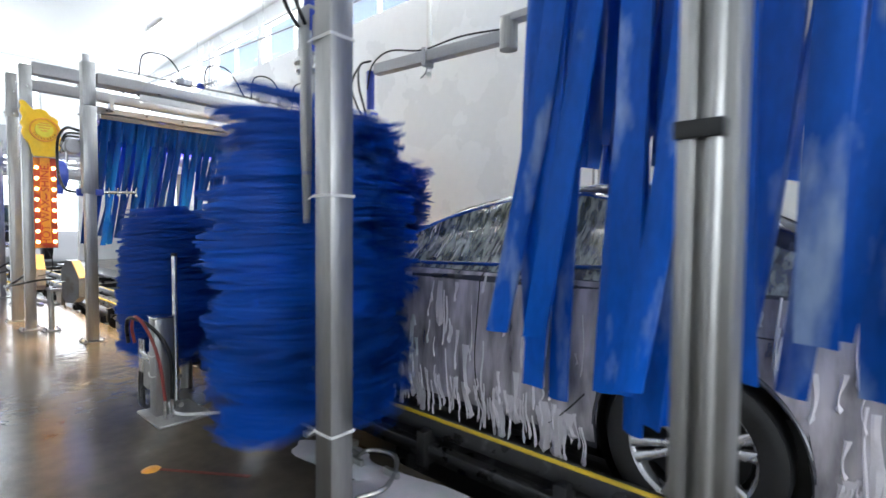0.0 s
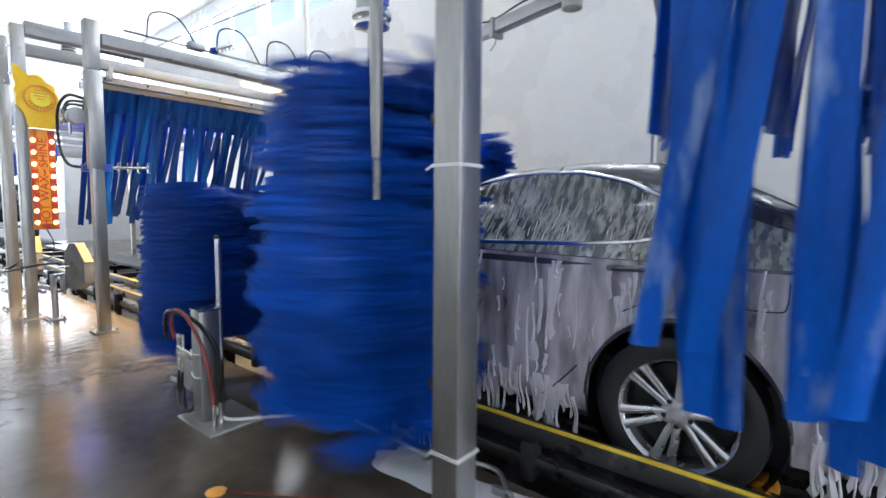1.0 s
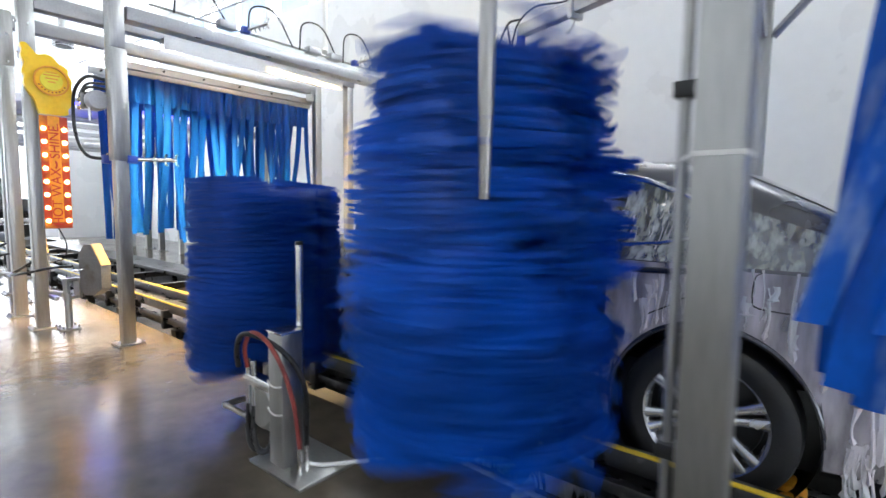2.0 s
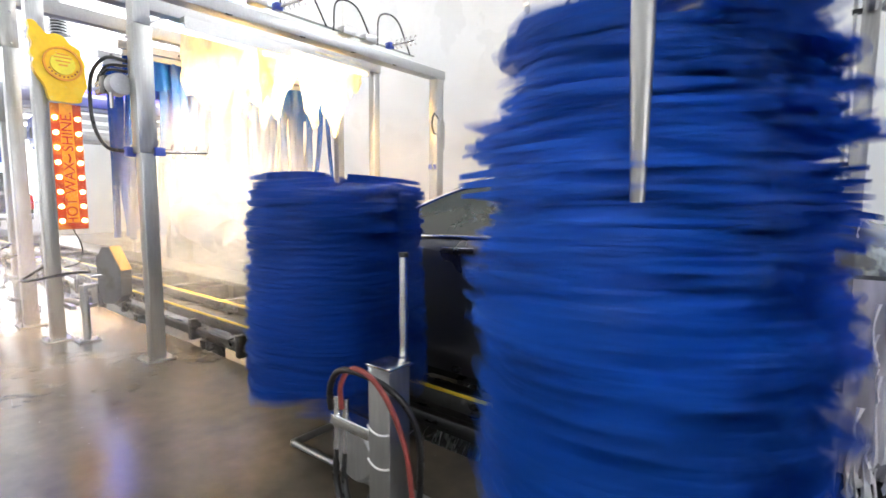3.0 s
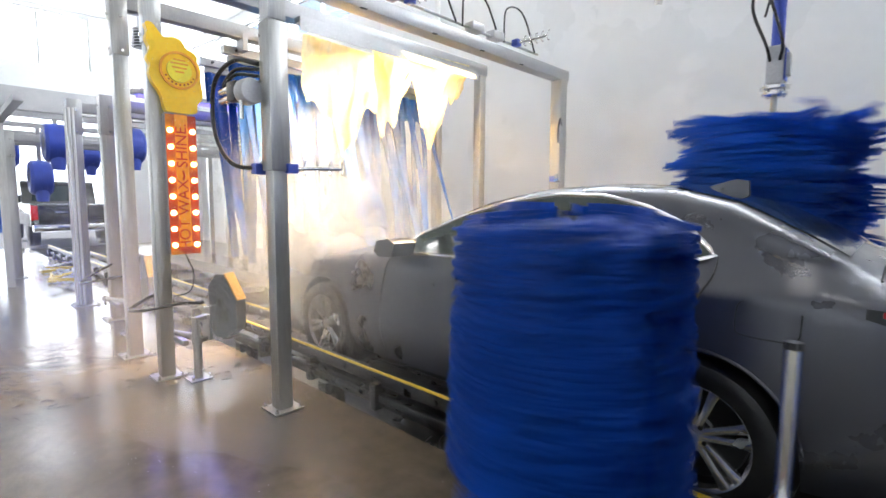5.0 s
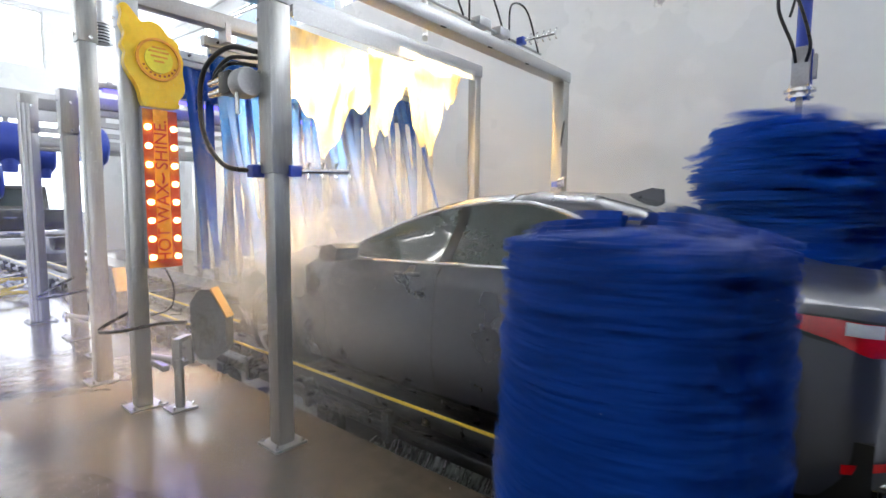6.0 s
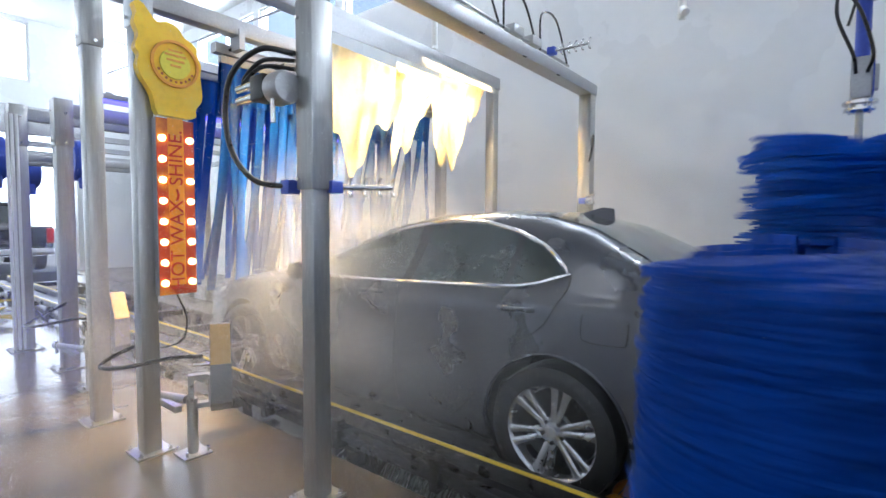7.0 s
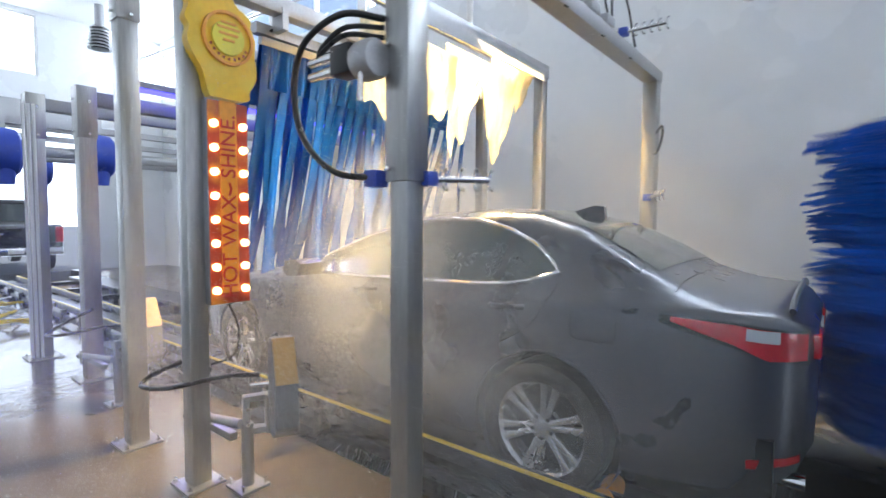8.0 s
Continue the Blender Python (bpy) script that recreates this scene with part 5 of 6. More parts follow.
def haze_veil(width, height, seed, material, label, relief=1.0):
    """A billowing wisp of spray: a deeply folded veil about its own middle."""
    v, f, n, m = [], [], 34, 28
    for i in range(n + 1):
        for j in range(m + 1):
            x, z = width * (i / n - 0.5), height * (j / m - 0.5)
            q = Vector((x * 1.6 + seed, z * 1.6, seed * 3.1))
            y = 0.32 * noise.noise(q) + 0.12 * noise.noise(q * 2.7) - 0.25 * ((2 * x / width) ** 2 + (2 * z / height) ** 2) * 0.5
            v.append((x, relief * y, z))
    for i in range(n):
        for j in range(m):
            p = i * (m + 1) + j
            f.append((p, p + 1, p + m + 2, p + m + 1))
    ob = new("spray_haze", mesh_of("spray_haze", (v, f), material))
    return tagged(ob, label, "spray", "spray haze", "stuff")


# ---- soap on the near flank of the car, in pieces that slide off ----
def soap_drip(x, ztop, length, width, rnd):
    n, v, f = 9, [], []
    for j in range(n + 1):
        t = j / n
        z = ztop - length * t
        w = width * (0.55 + 0.25 * math.sin(3 * t + x * 20)) * (1 - 0.55 * t)
        if t > 0.82:
            w = width * 0.55 * math.sqrt(max(0.02, 1 - ((t - 0.88) / 0.12) ** 2))
        zz = max(z, 0.215)
        y0 = side_y(x, zz)
        lift = 0.004 + 0.005 * (t > 0.6)
        xs = x + 0.006 * math.sin(5 * t + x * 31)
        v += [(xs - w / 2, -(y0 + 0.001), z), (xs, -(y0 + lift + 0.003), z), (xs + w / 2, -(y0 + 0.001), z)]
    for j in range(n):
        p = j * 3
        f += [(p, p + 1, p + 4, p + 3), (p + 1, p + 2, p + 5, p + 4)]
    return v, f


def build_soap():
    groups = []
    for k, (x0, x1, release) in enumerate(((-1.80, -1.15, 0.5), (-1.15, -0.42, 1.5), (-0.42, 0.42, 2.5), (0.42, 1.0, 3.3))):
        rnd = random.Random(200 + k)
        t = thing("soap_foam", (0, 0, 0), "white soap foam running down the car's flank in drips", "foam", "soap foam", "stuff")
        arch = k == 2
        pieces = []
        for _ in range(80 if not arch else 55):
            x = rnd.uniform(x0 + 0.02, x1 - 0.02)
            lowest = 0.20 if not arch else HUB + math.sqrt(max(0.0, ARCH ** 2 - min(ARCH, abs(x)) ** 2)) + 0.03
            top = rnd.uniform(max(0.35, lowest + 0.1), 0.97)
            L = rnd.uniform(0.04, 0.14) if rnd.random() < 0.6 else rnd.uniform(0.15, 0.38)
            if rnd.random() < 0.45:
                top, L = rnd.uniform(0.28, 0.40), rnd.uniform(0.12, 0.24)
            L = min(L, top - (lowest - (0.10 if not arch else 0.0)))
            if L > 0.05 and top > lowest:
                pieces.append(soap_drip(x, top, L, rnd.uniform(0.012, 0.05) if rnd.random() < 0.8 else rnd.uniform(0.06, 0.12), rnd))
        for _ in range(26):
            x = rnd.uniform(x0 + 0.02, min(x1, 0.05) - 0.02)
            if x0 < x < x1:
                top = rnd.uniform(1.10, 1.28)
                pieces.append(soap_drip(x, top, rnd.uniform(0.05, top - 1.0), rnd.uniform(0.008, 0.02), rnd))
        sub("drips", join(*pieces), "foam", t)
        lo = (lambda x: max(0.24, HUB + math.sqrt(max(0.0, ARCH ** 2 - x * x)) + 0.02 if abs(x) < ARCH else 0.24)) if arch else (lambda x: 0.24)
        sub("film", side_patch(lo, lambda x: 0.96 if x < 0.1 else 0.95, x0, x1, -1, 0.002, 30, 14), "film", t, "thin pale soap film")
        up = line([(-1.8, 1.10), (-1.5, 1.24), (-1.2, 1.325), (-0.85, 1.37), (-0.5, 1.36), (-0.2, 1.30), (0.1, 1.18), (0.4, 1.08), (1.04, 1.02)])
        sub("film", side_patch(lambda x: 0.965, up, x0, x1, -1, 0.009, 30, 10), "thinfilm", t, "thin pale soap film over the glass and pillar")
        groups.append((t, release))
    return groups


# ---- pickup truck ahead ----
def build_truck():
    X, Y = -20.6, 2.75  # tailgate, middle
    t = thing("pickup_truck", (X - 2.5, Y, 0), "black pickup truck leaving the wash, seen from behind", "truck")
    w = 0.98
    part("bed", join(box(X - 2.0, X, Y - w, Y - w + 0.08, 0.62, 1.25, 0.03), box(X - 2.0, X, Y + w - 0.08, Y + w, 0.62, 1.25, 0.03), box(X - 2.0, X, Y - w + 0.08, Y + w - 0.08, 0.62, 0.72)), "truck", t)
    part("tailgate", box(X - 0.02, X + 0.05, Y - w + 0.16, Y + w - 0.16, 0.70, 1.24, 0.02), "truck", t)
    part("tailgate_handle", box(X + 0.05, X + 0.07, Y - 0.14, Y + 0.14, 1.10, 1.15, 0.01), "black", t)
    part("badge_bar", box(X + 0.05, X + 0.056, Y - 0.45, Y - 0.2, 1.0, 1.04), "chrome", t)
    part("cab", slab([(X - 4.1, 1.15), (X - 3.55, 1.88), (X - 3.2, 1.95), (X - 2.35, 1.93), (X - 2.05, 1.25), (X - 2.0, 0.6), (X - 4.1, 0.6)], "xz", Y - w + 0.06, Y + w - 0.06), "truck", t)
    part("rear_window", slab([(Y - 0.70, 1.33), (Y + 0.70, 1.33), (Y + 0.60, 1.80), (Y - 0.60, 1.80)], "yz", X - 2.20, X - 2.07), "glass", t)
    part("side_window", slab([(X - 3.55, 1.30), (X - 2.35, 1.30), (X - 2.5, 1.82), (X - 3.35, 1.82)], "xz", Y - w + 0.05, Y - w + 0.07), "glass", t)
    part("bonnet", box(X - 5.6, X - 4.05, Y - w + 0.04, Y + w - 0.04, 0.6, 1.17, 0.08), "truck", t)
    part("rear_bumper", box(X - 0.05, X + 0.16, Y - w + 0.03, Y + w - 0.03, 0.48, 0.68, 0.03), "chrome", t, "chrome step bumper")
    part("number_plate", box(X + 0.155, X + 0.17, Y - 0.15, Y + 0.15, 0.53, 0.64), "white", t)
    for s in (-1, 1):
        part("tail_light", box(X - 0.05, X + 0.055, *sorted((Y + s * (w - 0.16), Y + s * (w + 0.003))), 0.80, 1.20, 0.015), "tail", t, "red tail light with a clear square")
        part("door_mirror", box(X - 3.75, X - 3.6, *sorted((Y + s * w, Y + s * (w + 0.22))), 1.25, 1.50, 0.03), "truck", t)
        for dx in (-0.95, -4.7):
            part("wheel", lathe([(0.0, -0.13), (0.22, -0.13), (0.26, -0.10), (0.38, -0.12), (0.40, -0.07), (0.40, 0.07), (0.38, 0.12), (0.0, 0.12)], 32, "y", (X + dx, Y + s * (w - 0.15), 0.43)), "tyre", t)


# ---- further down the tunnel ----
def build_far_gear():
    for x, y, z in ((-13.2, 1.35, 2.25), (-13.2, 2.4, 2.30), (-14.6, 1.3, 1.75), (-16.0, 1.0, 2.3), (-16.0, 2.3, 2.3)):
        b = thing("drying_blower", (x, y, z), "round blue drying blower on a frame", "blower", "drying blowers")
        part("housing", lathe([(0.10, -0.16), (0.26, -0.16), (0.30, -0.12), (0.31, 0.0), (0.30, 0.12), (0.26, 0.16), (0.10, 0.16)], 28, "y", (x, y, z)), "motor", b)
        part("inlet_grille", lathe([(0.0, -0.13), (0.10, -0.14), (0.17, -0.165)], 24, "y", (x, y, z)), "galv", b)
        part("outlet", lathe([(0.09, 0.0), (0.10, -0.10), (0.085, -0.22), (0.075, -0.22), (0.08, 0.0)], 18, "z", (x + 0.12, y, z - 0.20)), "motor", b)
        part("hanger", box(x - 0.03, x + 0.03, y - 0.03, y + 0.03, z + 0.28, 2.62), "steel", b)
    fr = thing("blower_frame", (-14.5, 2.5, 2.62), "steel frame that carries the blowers", "frame")
    for x in (-13.2, -14.6, -16.0):
        part("rail", box(x - 0.05, x + 0.05, 0.5, 4.95, 2.62, 2.70), "galv", fr)
    for y in (0.7, 4.9):
        part("side_rail", box(-16.4, -11.0, y - 0.05, y + 0.05, 2.52, 2.60), "galv", fr)
        for x in (-16.35, -13.4):
            part("leg", box(x - 0.05, x + 0.05, y - 0.05, y + 0.05, 0, 2.52), "steel", fr)
    cl = thing("blue_side_cloth", (-16.3, 0.6, 1.5), "hanging blue cloth at the dryer", "wash curtain")
    for k in range(5):
        v, f = strip(0.16, 1.5, 900 + k, 0.06)
        part("cloth_strip", ([(p[0] - 16.5, p[1] + 0.35 + 0.13 * k, p[2] + 2.2) for p in v], f), "cloth", cl)
    part("bar", box(-16.53, -16.47, 0.25, 1.0, 2.18, 2.23), "galv", cl)
    pl = thing("pipe_bundle", (-11.0, 1.1, 0), "vertical conduits strapped to an arch leg", "conduit")
    for k in range(3):
        part("pipe", tube([(-10.93, 1.12 + 0.04 * k, 0.02), (-10.92, 1.12 + 0.04 * k, 2.5)], 0.014, 8), "white", pl)
    for i in range(6):
        h = thing("floor_hose", (-13.0 - 0.5 * i, 1.5, 0.03), "pale hose coiled on the wet floor", "hose", "floor hoses")
        rnd = random.Random(40 + i)
        x, y = -12.6 - 0.5 * i, 1.3 + 0.05 * i
        part("hose", tube(spline([(x + rnd.uniform(-0.3, 0.3), y + rnd.uniform(-0.25, 0.25), 0.025 + 0.12 * rnd.random()) for _ in range(6)]), 0.016, 8), "white" if i % 2 else "yellow", h)


def build_small():
    # floor pipework and foam beside the near post
    p = thing("floor_pipe", (-1.95, 1.5, 0), "bent steel pipe clipped to the floor beside the rail", "pipe")
    part("pipe", tube(spline([(-1.86, 1.30, 0.04), (-1.92, 1.42, 0.035), (-2.05, 1.68, 0.035), (-1.88, 1.74, 0.035), (-1.70, 1.52, 0.035), (-1.72, 1.36, 0.035)], 10), 0.012, 8), "steel", p)
    for x, y in ((-2.0, 1.58), (-1.78, 1.62)):
        part("clip", box(x - 0.05, x + 0.05, y - 0.012, y + 0.012, 0.0, 0.05, 0.003), "steel", p)
    r = thing("floor_rod", (-2.6, 1.66, 0), "thin steel rod lying along the rail", "pipe")
    part("rod", tube([(-3.25, 1.70, 0.03), (-2.05, 1.64, 0.03)], 0.011, 8), "steel", r)
    for x in (-2.95, -2.5, -2.2):
        part("clip", box(x - 0.02, x + 0.02, 1.60, 1.74, 0.0, 0.035, 0.003), "steel", r)
    for cx, cy, rx, ry, s in ((-1.30, 1.50, 0.72, 0.24, 1), (-2.15, 1.58, 0.34, 0.14, 2), (-0.3, 1.52, 0.6, 0.22, 3)):
        rnd = random.Random(s)
        v, f, n = [(cx, cy, 0.022)], [], 40
        for q, h in ((0.5, 0.02), (0.85, 0.014), (1.0, 0.002)):
            for i in range(n):
                a = 2 * math.pi * i / n
                k = q * (1 + 0.12 * math.sin(3 * a + s) + 0.08 * math.sin(7 * a + 2 * s))
                v.append((cx + rx * k * math.cos(a), cy + ry * k * math.sin(a), h + 0.003 * rnd.random() * (q < 1)))
        f += [(0, 1 + i, 1 + (i + 1) % n) for i in range(n)]
        f += [(1 + b * n + i, 1 + b * n + (i + 1) % n, 1 + (b + 1) * n + (i + 1) % n, 1 + (b + 1) * n + i) for b in range(2) for i in range(n)]
        ob = new("foam_puddle", mesh_of("foam_puddle", (v, f), "foam"))
        tagged(ob, "flat white puddle of soap foam on the floor", "foam", kind="stuff")
    d = thing("leaf_scrap", (-2.73, 0.87, 0), "small orange scrap on the wet floor", "scrap")
    part("scrap", lathe([(0.0, 0.012), (0.03, 0.010), (0.045, 0.002)], 9, "z", (-2.73, 0.87, 0.0)), "signo", d)
    rl = thing("floor_mark", (-2.45, 1.05, 0), "faded red line on the concrete", "floor mark")
    part("paint", slab([(-2.72, 0.90), (-2.70, 0.89), (-2.30, 1.16), (-2.31, 1.18)], "xy", 0.001, 0.004), "redpaint", rl)
    # frame over the brushes
    f1 = thing("arch_beam", (-2.12, 3.0, 3.1), "grey galvanised beam that carries the brush arms", "beam", "arch beams")
    part("beam", box(-2.19, -2.05, 1.15, 4.9, 3.05, 3.19, 0.01), "galv", f1)
    part("stub", box(-2.05, -1.75, 1.22, 1.33, 3.06, 3.18), "galv", f1)
    part("brace", tube([(-2.12, 4.35, 3.06), (-2.12, 4.74, 2.62)], 0.035, 6), "galv", f1)
    part("brace", tube([(-1.72, 4.8, 3.0), (-2.06, 4.8, 2.62)], 0.035, 6), "galv", f1)
    part("pivot_plate", box(-2.60, -2.05, 3.64, 3.76, 3.03, 3.09), "galv", f1)
    part("pivot_plate", box(-2.24, -2.12, 2.2, 2.4, 3.02, 3.05), "galv", f1)
    q = post("tunnel_post", -2.12, 4.80, 3.05, 0.11, "square stainless post by the white wall", "tunnel posts")
    part("pipe", tube([(-2.21, 4.73, 0.02), (-2.21, 4.73, 3.0)], 0.013, 8), "steel", q)
    for z in (1.5, 2.1, 2.6):
        part("pipe_clamp", box(-2.23, -2.17, 4.71, 4.76, z, z + 0.03), "black", q)
    post("tunnel_post", -0.26, 4.80, 3.3, 0.12, "square stainless post by the white wall", "tunnel posts")
    # carrier frame of the front curtain
    cf = thing("curtain_frame", (-0.7, 3.0, 3.1), "overhead steel frame that carries the cloth curtains", "frame")
    part("rail", box(-1.6, 0.4, 1.86, 1.94, 3.03, 3.11), "galv", cf)
    part("rail", box(-1.6, 0.4, 4.06, 4.14, 3.03, 3.11), "galv", cf)
    for x in (-1.4, -0.35, 0.3):
        part("cross_rail", box(x - 0.04, x + 0.04, 1.25 if x == -0.35 else 1.86, 4.8, 3.11, 3.19), "galv", cf)
    df = thing("curtain_frame", (-8.5, 3.2, 2.9), "overhead steel frame of the second curtain", "frame")
    for x in (-8.30, -8.9):
        part("rail", box(x - 0.04, x + 0.04, 1.98, 4.86, 2.80, 2.88), "galv", df)
        for k in range(5):
            part("bolt", tube([(x + 0.04, 2.1 + 0.5 * k, 2.84), (x + 0.07, 2.1 + 0.5 * k, 2.84)], 0.012, 8), "black", df)
    for y in (2.1, 4.7):
        part("hanger", box(-8.24, -8.10, y, y + 0.05, 2.82, 2.98), "galv", df)
    # wall bits, pipes and lamps high up
    for x, y, z0, z1 in ((-5.6, 5.9, 3.7, 4.6), (-8.9, 5.6, 3.9, 4.6)):
        d = thing("drop_pipe", (x, y, z1), "pale drop pipe with an elbow below the ceiling", "pipe", "drop pipes")
        part("pipe", tube(spline([(x, y, CEIL), (x, y, z0 + 0.2), (x, y, z0 + 0.08), (x + 0.05, y - 0.06, z0)]), 0.045, 12), "white", d)
    hp = thing("air_line", (-10, 5.2, 4.9), "thin pipe hung along the ceiling", "pipe")
    part("pipe", tube([(-19, 4.6, 5.2), (-3, 5.6, 5.0)], 0.018, 8), "galv", hp)
    for k in range(6):
        x = -18 + 2.8 * k
        y = 4.6 + (x + 19) / 16
        part("hanger", tube([(x, y, 5.2 - (x + 19) / 80), (x, y, CEIL)], 0.006, 6), "galv", hp)
    for x in (-3, -7, -11, -15):
        for y in (0.4, 5.0):
            l = thing("ceiling_light", (x, y, CEIL - 0.06), "long white ceiling light", "ceiling light", "ceiling lights")
            part("housing", box(x - 0.65, x + 0.65, y - 0.09, y + 0.09, CEIL - 0.06, CEIL, 0.01), "white", l)
            part("tube", box(x - 0.62, x + 0.62, y - 0.06, y + 0.06, CEIL - 0.08, CEIL - 0.062), "lamp", l, "glowing light tube")
    x, y, z = -19.3, 4.32, 5.62
    c = thing("vent_cowl", (x, y, z), "round grilled vent cowl hanging below the ceiling on a pipe", "vent")
    part("core", lathe([(0.0, 0.0), (0.19, 0.0), (0.19, 0.46), (0.0, 0.5)], 24, "z", (x, y, z)), "black", c, "dark inside behind the rings")
    for k in range(6):
        part("ring", lathe([(0.18, 0.03 + 0.08 * k), (0.27 - 0.012 * k, 0.01 + 0.08 * k), (0.28 - 0.012 * k, 0.035 + 0.08 * k), (0.19, 0.062 + 0.08 * k)], 24, "z", (x, y, z)), "galv", c)
    part("cap", lathe([(0.0, 0.56), (0.16, 0.54), (0.22, 0.49), (0.19, 0.48)], 24, "z", (x, y, z)), "galv", c)
    part("pipe", tube([(x, y, z + 0.54), (x, y, CEIL)], 0.10, 14), "galv", c)


# ---- build ----
build_structure()
build_frames()
build_conveyor()
near_brush, near_roller = spinning_brush("wrap_brush", "tall spinning blue foam brush hung beside the car", 0.30, 1.80, lambda t: 0.548 - 0.03 * abs(t - 0.4) - 0.30 * max(0.0, t - 0.7), 11, 9, ragged=(0.08, 0.17))
far_brush, far_roller = spinning_brush("wrap_brush", "tall spinning blue foam brush on the far side", 0.3, 1.93, lambda t: 0.60, 31, 9, ragged=(0.12, 0.20), gap=0.22)
low_brush, low_roller = spinning_brush("low_side_brush", "low spinning blue foam brush for the sills", 0.34, 1.30, lambda t: 0.42 + 0.03 * (1 - t), 51, 6, hung=False, ragged=(0.03, 0.03), foam="darkblue")
sub("mast", tube([(0, 0, 0.0), (0, 0, 0.36)], 0.04, 12), "steel", low_brush)
sub("foot_arm", tube([(0.0, -0.28, 0.09), (0.55, -0.24, 0.06)], 0.016, 10), "steel", low_brush)
sub("link", tube([(0.0, -0.29, 0.09), (0.0, 0.03, 0.09)], 0.018, 10), "steel", low_brush)
near_arm = swing_arm(0.85, "grey swing arm that carries the near brush")
far_arm = swing_arm(1.62, "grey swing arm that carries the far brush")
guard = sub("guard_rod", join(tube([(0.55, 0, 2.10), (0.55, 0, 1.60), (0.54, 0, 1.24)], [0.026, 0.026, 0.016], 12), tube([(0.0, 0.0, 2.12), (0.56, 0, 2.10)], 0.014, 8)), "steel", near_brush, "thin steel rod hanging before the bristles")
front_side = cloth_row("long wet blue cloth strips hanging down the car's flank", -1.24, 0.2, 0.115, 0.112, lambda x: 2.50 - 0.9 * max(0.0, x + 0.45), 3, along="x", sway=0.04, cloth="soapy")
front_side_b = cloth_row("long wet blue cloth strips hanging down the car's flank", -1.12, 0.2, 0.15, 0.115, lambda x: 2.40 - 0.9 * max(0.0, x + 0.45), 4, along="x", sway=0.07, cloth="soapy")
front_rows = [cloth_row("blue cloth strips lying over the car roof", 2.15, 4.0, 0.165, 0.16, lambda y: 1.42, 5 + k, cloth="soapy") for k in range(5)]
back_rows = [cloth_row("blue cloth strips hanging in a row below a pleated top", 2.08, 4.75, 0.115, 0.085, lambda y: 2.0, 13 + k, sway=0.20, cloth="navy") for k in range(2)]
for k, row in enumerate(back_rows):
    valance(row, 2.03, 4.78, 0.34, k)
car = build_car()
soap = build_soap()
pusher = conveyor_roller()
build_sign()
build_stand()
build_arch_fittings()
sprayer, spray_head = wheel_sprayer()
copy_thing(sprayer, pose(-9.0, 1.24, 0))
wax = build_wax()
spray = [spray_cloud("spray_cloud", "drifting cloud of fine warm spray", 110000, (-6.85, 2.25, 1.15), (0.62, 0.55, 0.55), 1, 0.0010, 0.0017),
         spray_cloud("spray_cloud", "dense plume of fine warm spray", 90000, (-6.95, 2.45, 1.35), (0.36, 0.38, 0.40), 4, 0.0012, 0.0019),
         spray_cloud("spray_cloud", "low haze of fine spray over the floor", 80000, (-7.3, 1.3, 0.5), (0.85, 0.45, 0.5), 2, 0.0008, 0.0013)]
# wisps: middle x, y, z, turn, and the veil
wisps = [((-6.85, 2.15, 1.20, 48), haze_veil(2.3, 2.3, 1.0, "haze", "billowing warm spray beside the arch")),
         ((-6.70, 2.35, 1.10, 35), haze_veil(2.2, 2.2, 21.0, "haze", "billowing warm spray beside the arch")),
         ((-7.00, 2.60, 1.30, 55), haze_veil(2.2, 2.0, 24.0, "haze", "billowing warm spray below the wax sheet")),
         ((-7.25, 2.75, 1.45, 50), haze_veil(2.4, 2.2, 4.0, "haze", "billowing warm spray below the wax sheet")),
         ((-8.0, 0.95, 0.75, 42), haze_veil(3.4, 2.0, 7.0, "bluehaze", "thin spray drifting over the wet floor", 0.25)),
         ((-6.1, 0.75, 0.42, 30), haze_veil(3.0, 1.3, 17.0, "lighthaze", "low warm spray creeping over the wet floor", 0.4)),
         ((-5.95, 1.66, 0.85, 3), haze_veil(3.0, 1.9, 9.0, "lighthaze", "thin spray drifting along the car", 0.16)),
         ((-6.60, 1.66, 1.0, 4), haze_veil(2.0, 1.9, 33.0, "lighthaze", "thin warm spray between the arch leg and the car", 0.12)),
         ((-5.30, 4.25, 1.95, 25), haze_veil(3.6, 2.2, 12.0, "lighthaze", "thin spray rising behind the car", 0.35))]
build_truck()
build_far_gear()
build_small()


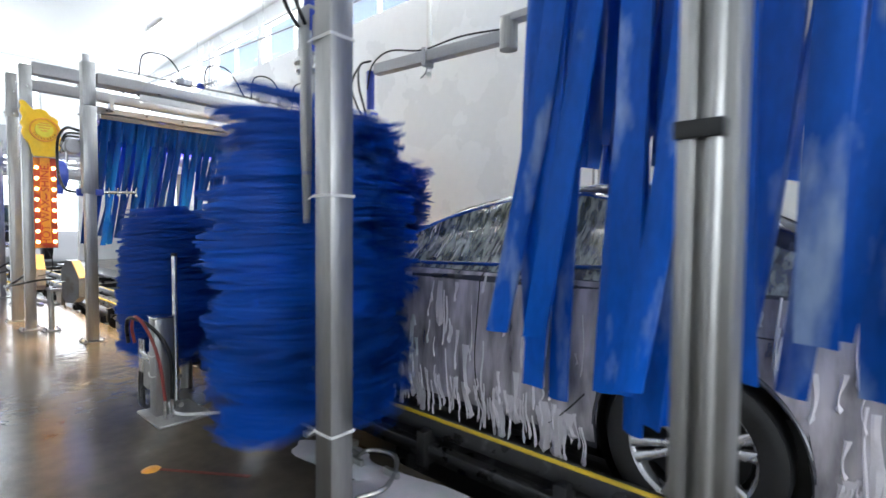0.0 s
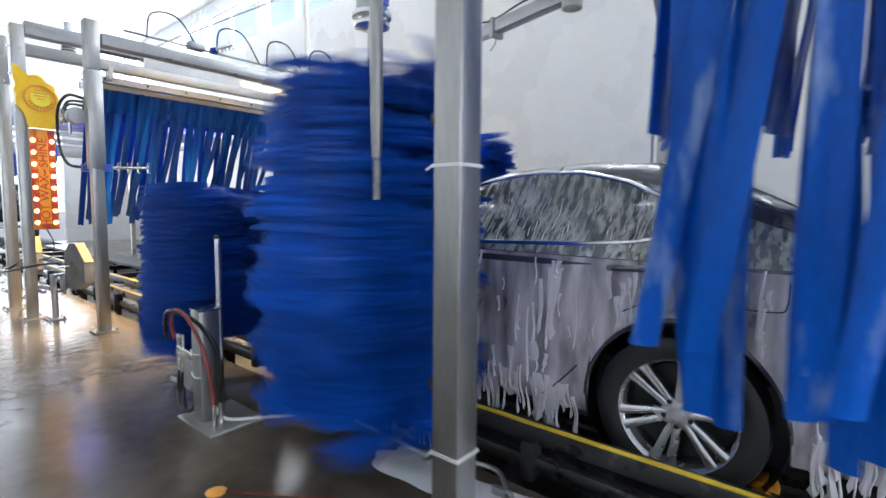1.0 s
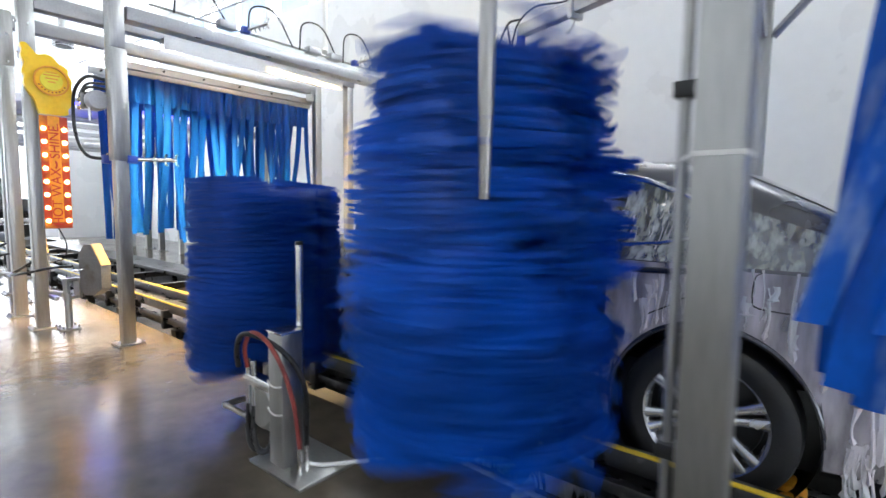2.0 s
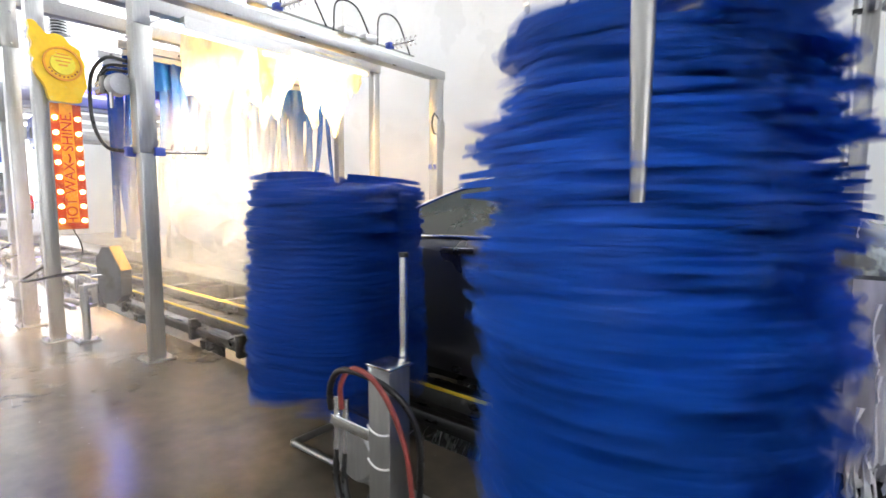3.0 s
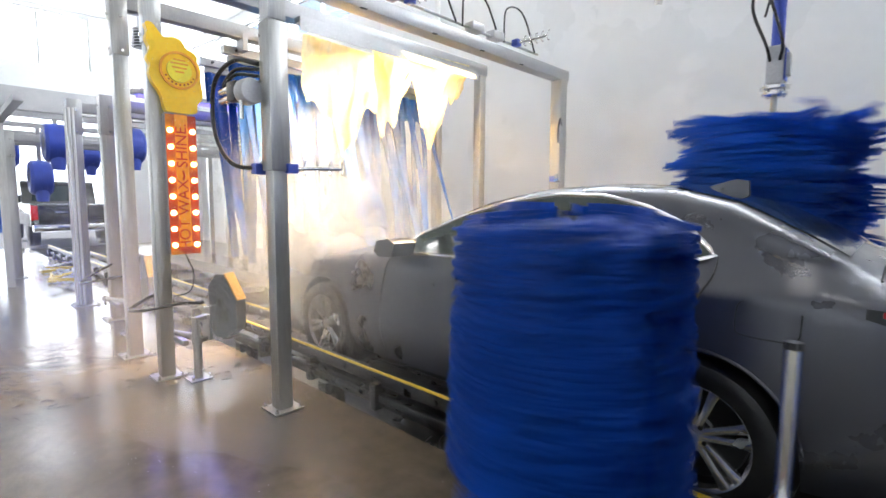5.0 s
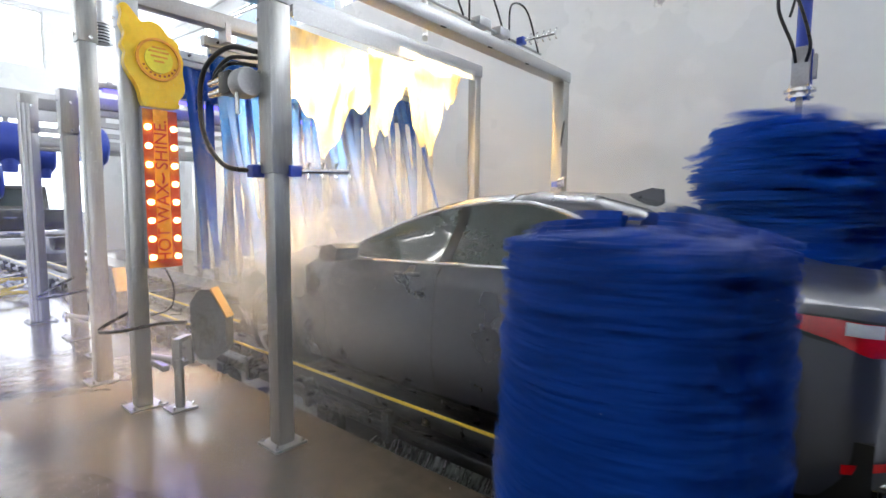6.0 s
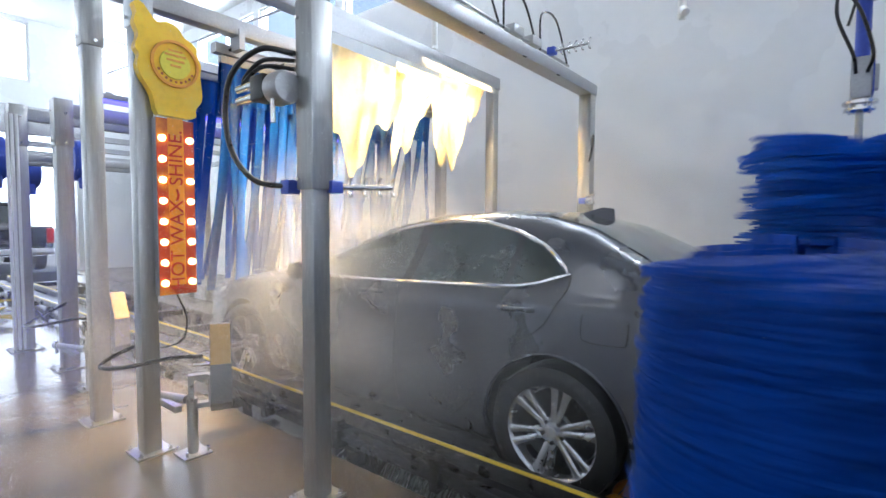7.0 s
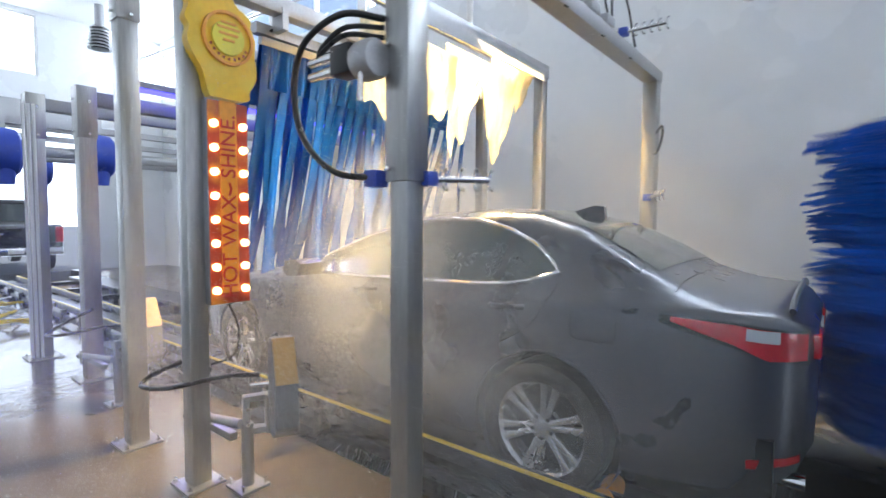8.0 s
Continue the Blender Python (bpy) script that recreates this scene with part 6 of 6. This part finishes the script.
def motions():
    steps = [round(0.1 * i, 1) for i in range(81)]

    def at(keys, t):
        return float(np.interp(t, [k[0] for k in keys], [k[1] for k in keys]))

    def car_x(t):
        return -0.575 - 0.669 * t

    walk(car, [(t, pose(car_x(t), 2.98, 0.03)) for t in (0.0, 2.0, 4.0, 6.0, 8.0)])
    walk(pusher, [(t, pose(car_x(t), 2.98, 0.03)) for t in (0.0, 2.0, 4.0, 6.0, 8.0)])
    # soap rides with the car, then the brush wipes it down into the trench
    for t_, release in soap:
        rows = []
        for t in steps[::2]:
            d = max(0.0, t - release)
            fall = min(1.5, 0.9 * d * d + 0.35 * d)
            rows.append((t, pose(car_x(t), 2.98 - min(0.045, 0.2 * d), 0.03 - fall)))
        walk(t_, rows)
    # brushes: place and lean of the hanging brush, spin of its roller
    nx = [(0, -2.45), (1, -2.58), (1.5, -2.68), (2.8, -2.71), (3.5, -2.68), (4.0, -2.55), (4.5, -2.27), (4.7, -2.30), (5.5, -2.22), (8, -2.22)]
    lean = [(0, 0), (2.8, 0), (3.5, -3), (4.0, -10), (4.5, -17), (4.7, -16), (5.5, -8), (8, -3)]
    near = [(at(nx, t), 1.62) for t in steps]
    walk(near_brush, [(t, pose(x, y, 0, 0, at(lean, t), 0)) for t, (x, y) in zip(steps, near)])
    fx = [(0, -4.25), (0.5, -4.12), (1.0, -4.08), (7.2, -4.10), (8, -4.27)]
    fy = [(0, 3.55), (0.5, 3.85), (1.0, 4.12), (1.5, 4.24), (7.2, 4.24), (8, 3.65)]
    far = [(at(fx, t), at(fy, t)) for t in steps]
    walk(far_brush, [(t, pose(x, y, 0)) for t, (x, y) in zip(steps, far)])
    for arm, pivot, spots in ((near_arm, (-2.18, 2.3), [(x + 2.7 * math.sin(radians(at(lean, t))), y) for t, (x, y) in zip(steps, near)]), (far_arm, (-2.55, 3.7), far)):
        walk(arm, [(t, pose(*pivot, 2.92, 0, 0, math.degrees(math.atan2(y - pivot[1], x - pivot[0])))) for t, (x, y) in zip(steps, spots)])
    lx = [(0, -3.95), (1, -4.08), (1.5, -4.14), (4.5, -4.16), (6.0, -4.26), (6.5, -4.30), (7, -4.24), (8, -4.14)]
    walk(low_brush, [(t, pose(at(lx, t), 1.50, 0)) for t in steps])
    for roller, rate in ((near_roller, 1150), (far_roller, -1150), (low_roller, 1050)):
        walk(roller, [(i / 15, pose(0, 0, 0, 0, 0, rate * i / 15)) for i in range(121)])
    # the guard rod swings round the near brush
    walk(guard, [(t, pose(0, 0, 0, 0, 0, a)) for t, a in [(0, -36), (0.5, -37), (1.0, -40), (1.5, -46), (3.0, -76), (3.5, -82), (4.0, -88), (5.0, -70), (8.0, -45)]])
    # the spray head is pushed round by the passing wheel
    walk(spray_head, [(t, pose(0, 0, 0, 0, 0, a)) for t, a in [(0, 30), (3.0, 25), (4.5, 20), (5.5, 37), (6.1, 37), (6.4, 15), (6.7, -12), (7.0, -26), (8.0, -24)]])
    # curtains swing along the tunnel
    sway = [(0, -3), (0.3, -2), (0.5, -2), (0.7, -3), (1.0, 0), (1.2, 4), (1.5, 3), (1.7, -6), (2.0, -8), (2.6, 2), (3.2, -6), (4, 3), (5, -5), (6, 3), (7, -5), (8, 2)]
    slide = [(0, 0.08), (0.5, 0.04), (1.0, 0.0), (1.5, -0.10), (1.7, -0.08), (2.5, 0.05), (3.5, -0.08), (5, 0.06), (6.5, -0.06), (8, 0.05)]
    walk(front_side, [(t, pose(at(slide, t), 1.97, 2.98, 0, -at(sway, t), 0)) for t in steps])
    walk(front_side_b, [(t, pose(at(slide, t) + 0.03, 1.90, 2.98, 0, -at(sway, t) * 0.8, 0)) for t in steps])
    for k, row in enumerate(front_rows):
        walk(row, [(t, pose(-1.30 + 0.32 * k, 0, 2.98, 0, 3 + 4 * math.sin(2.4 * t + 0.5 * k), 0)) for t in steps[::4]])
    swing = [(0, 24), (0.6, 27), (1.1, 25), (1.6, 16), (2.3, -6), (3.0, 2), (3.5, 5), (4.0, 0), (4.6, -8), (5.3, -14), (6.0, -10), (6.6, 2), (7.2, 8), (8.2, 14)]
    for k, row in enumerate(back_rows):
        walk(row, [(t, pose(-8.30 - 0.6 * k, 0, 2.76, 0, at(swing, t + 0.15 * k), 0)) for t in steps[::2]])
    # the wax is let go as the car comes under it, falls and ripples; the spray sinks with it and drifts
    start = [(0, 1.0), (1.9, 1.0), (2.15, 0.6), (2.45, 0.0), (8, 0.0)]
    for k, sheet in enumerate(wax):
        walk(sheet, [(t, pose(-7.30 + 0.03 * math.sin(9 * t + k), 0.06 * math.sin(5.3 * t + 2.1 * k), 2.87 + 2.8 * at(start, t) + 0.03 * math.sin(7.7 * t + 1.3 * k), 2 * math.sin(6.1 * t + k), 5 * math.sin(4.4 * t + 2 * k), 0)) for t in steps])
    sink = [(0, 0.0), (4.8, 0.0), (8.0, 0.42)]
    for k, cloud in enumerate(spray):
        walk(cloud, [(t, pose(-0.10 * math.sin(0.6 * t + k), 0.08 * math.sin(0.8 * t + 2 * k), 4.0 * at(start, t) - (at(sink, t) if k < 2 else 0.0) + 0.05 * math.sin(1.1 * t + k))) for t in steps[::2]])
    for k, ((x, y, z, turn), veil) in enumerate(wisps):
        walk(veil, [(t, pose(x + 0.10 * math.sin(0.9 * t + k), y + 0.06 * math.sin(0.7 * t + 2 * k), z + 4.0 * at(start, t) - (at(sink, t) if k < 4 else 0.0) + 0.06 * math.sin(1.2 * t + k), 0, 5 * math.sin(0.8 * t + k), turn)) for t in steps[::2]])


motions()
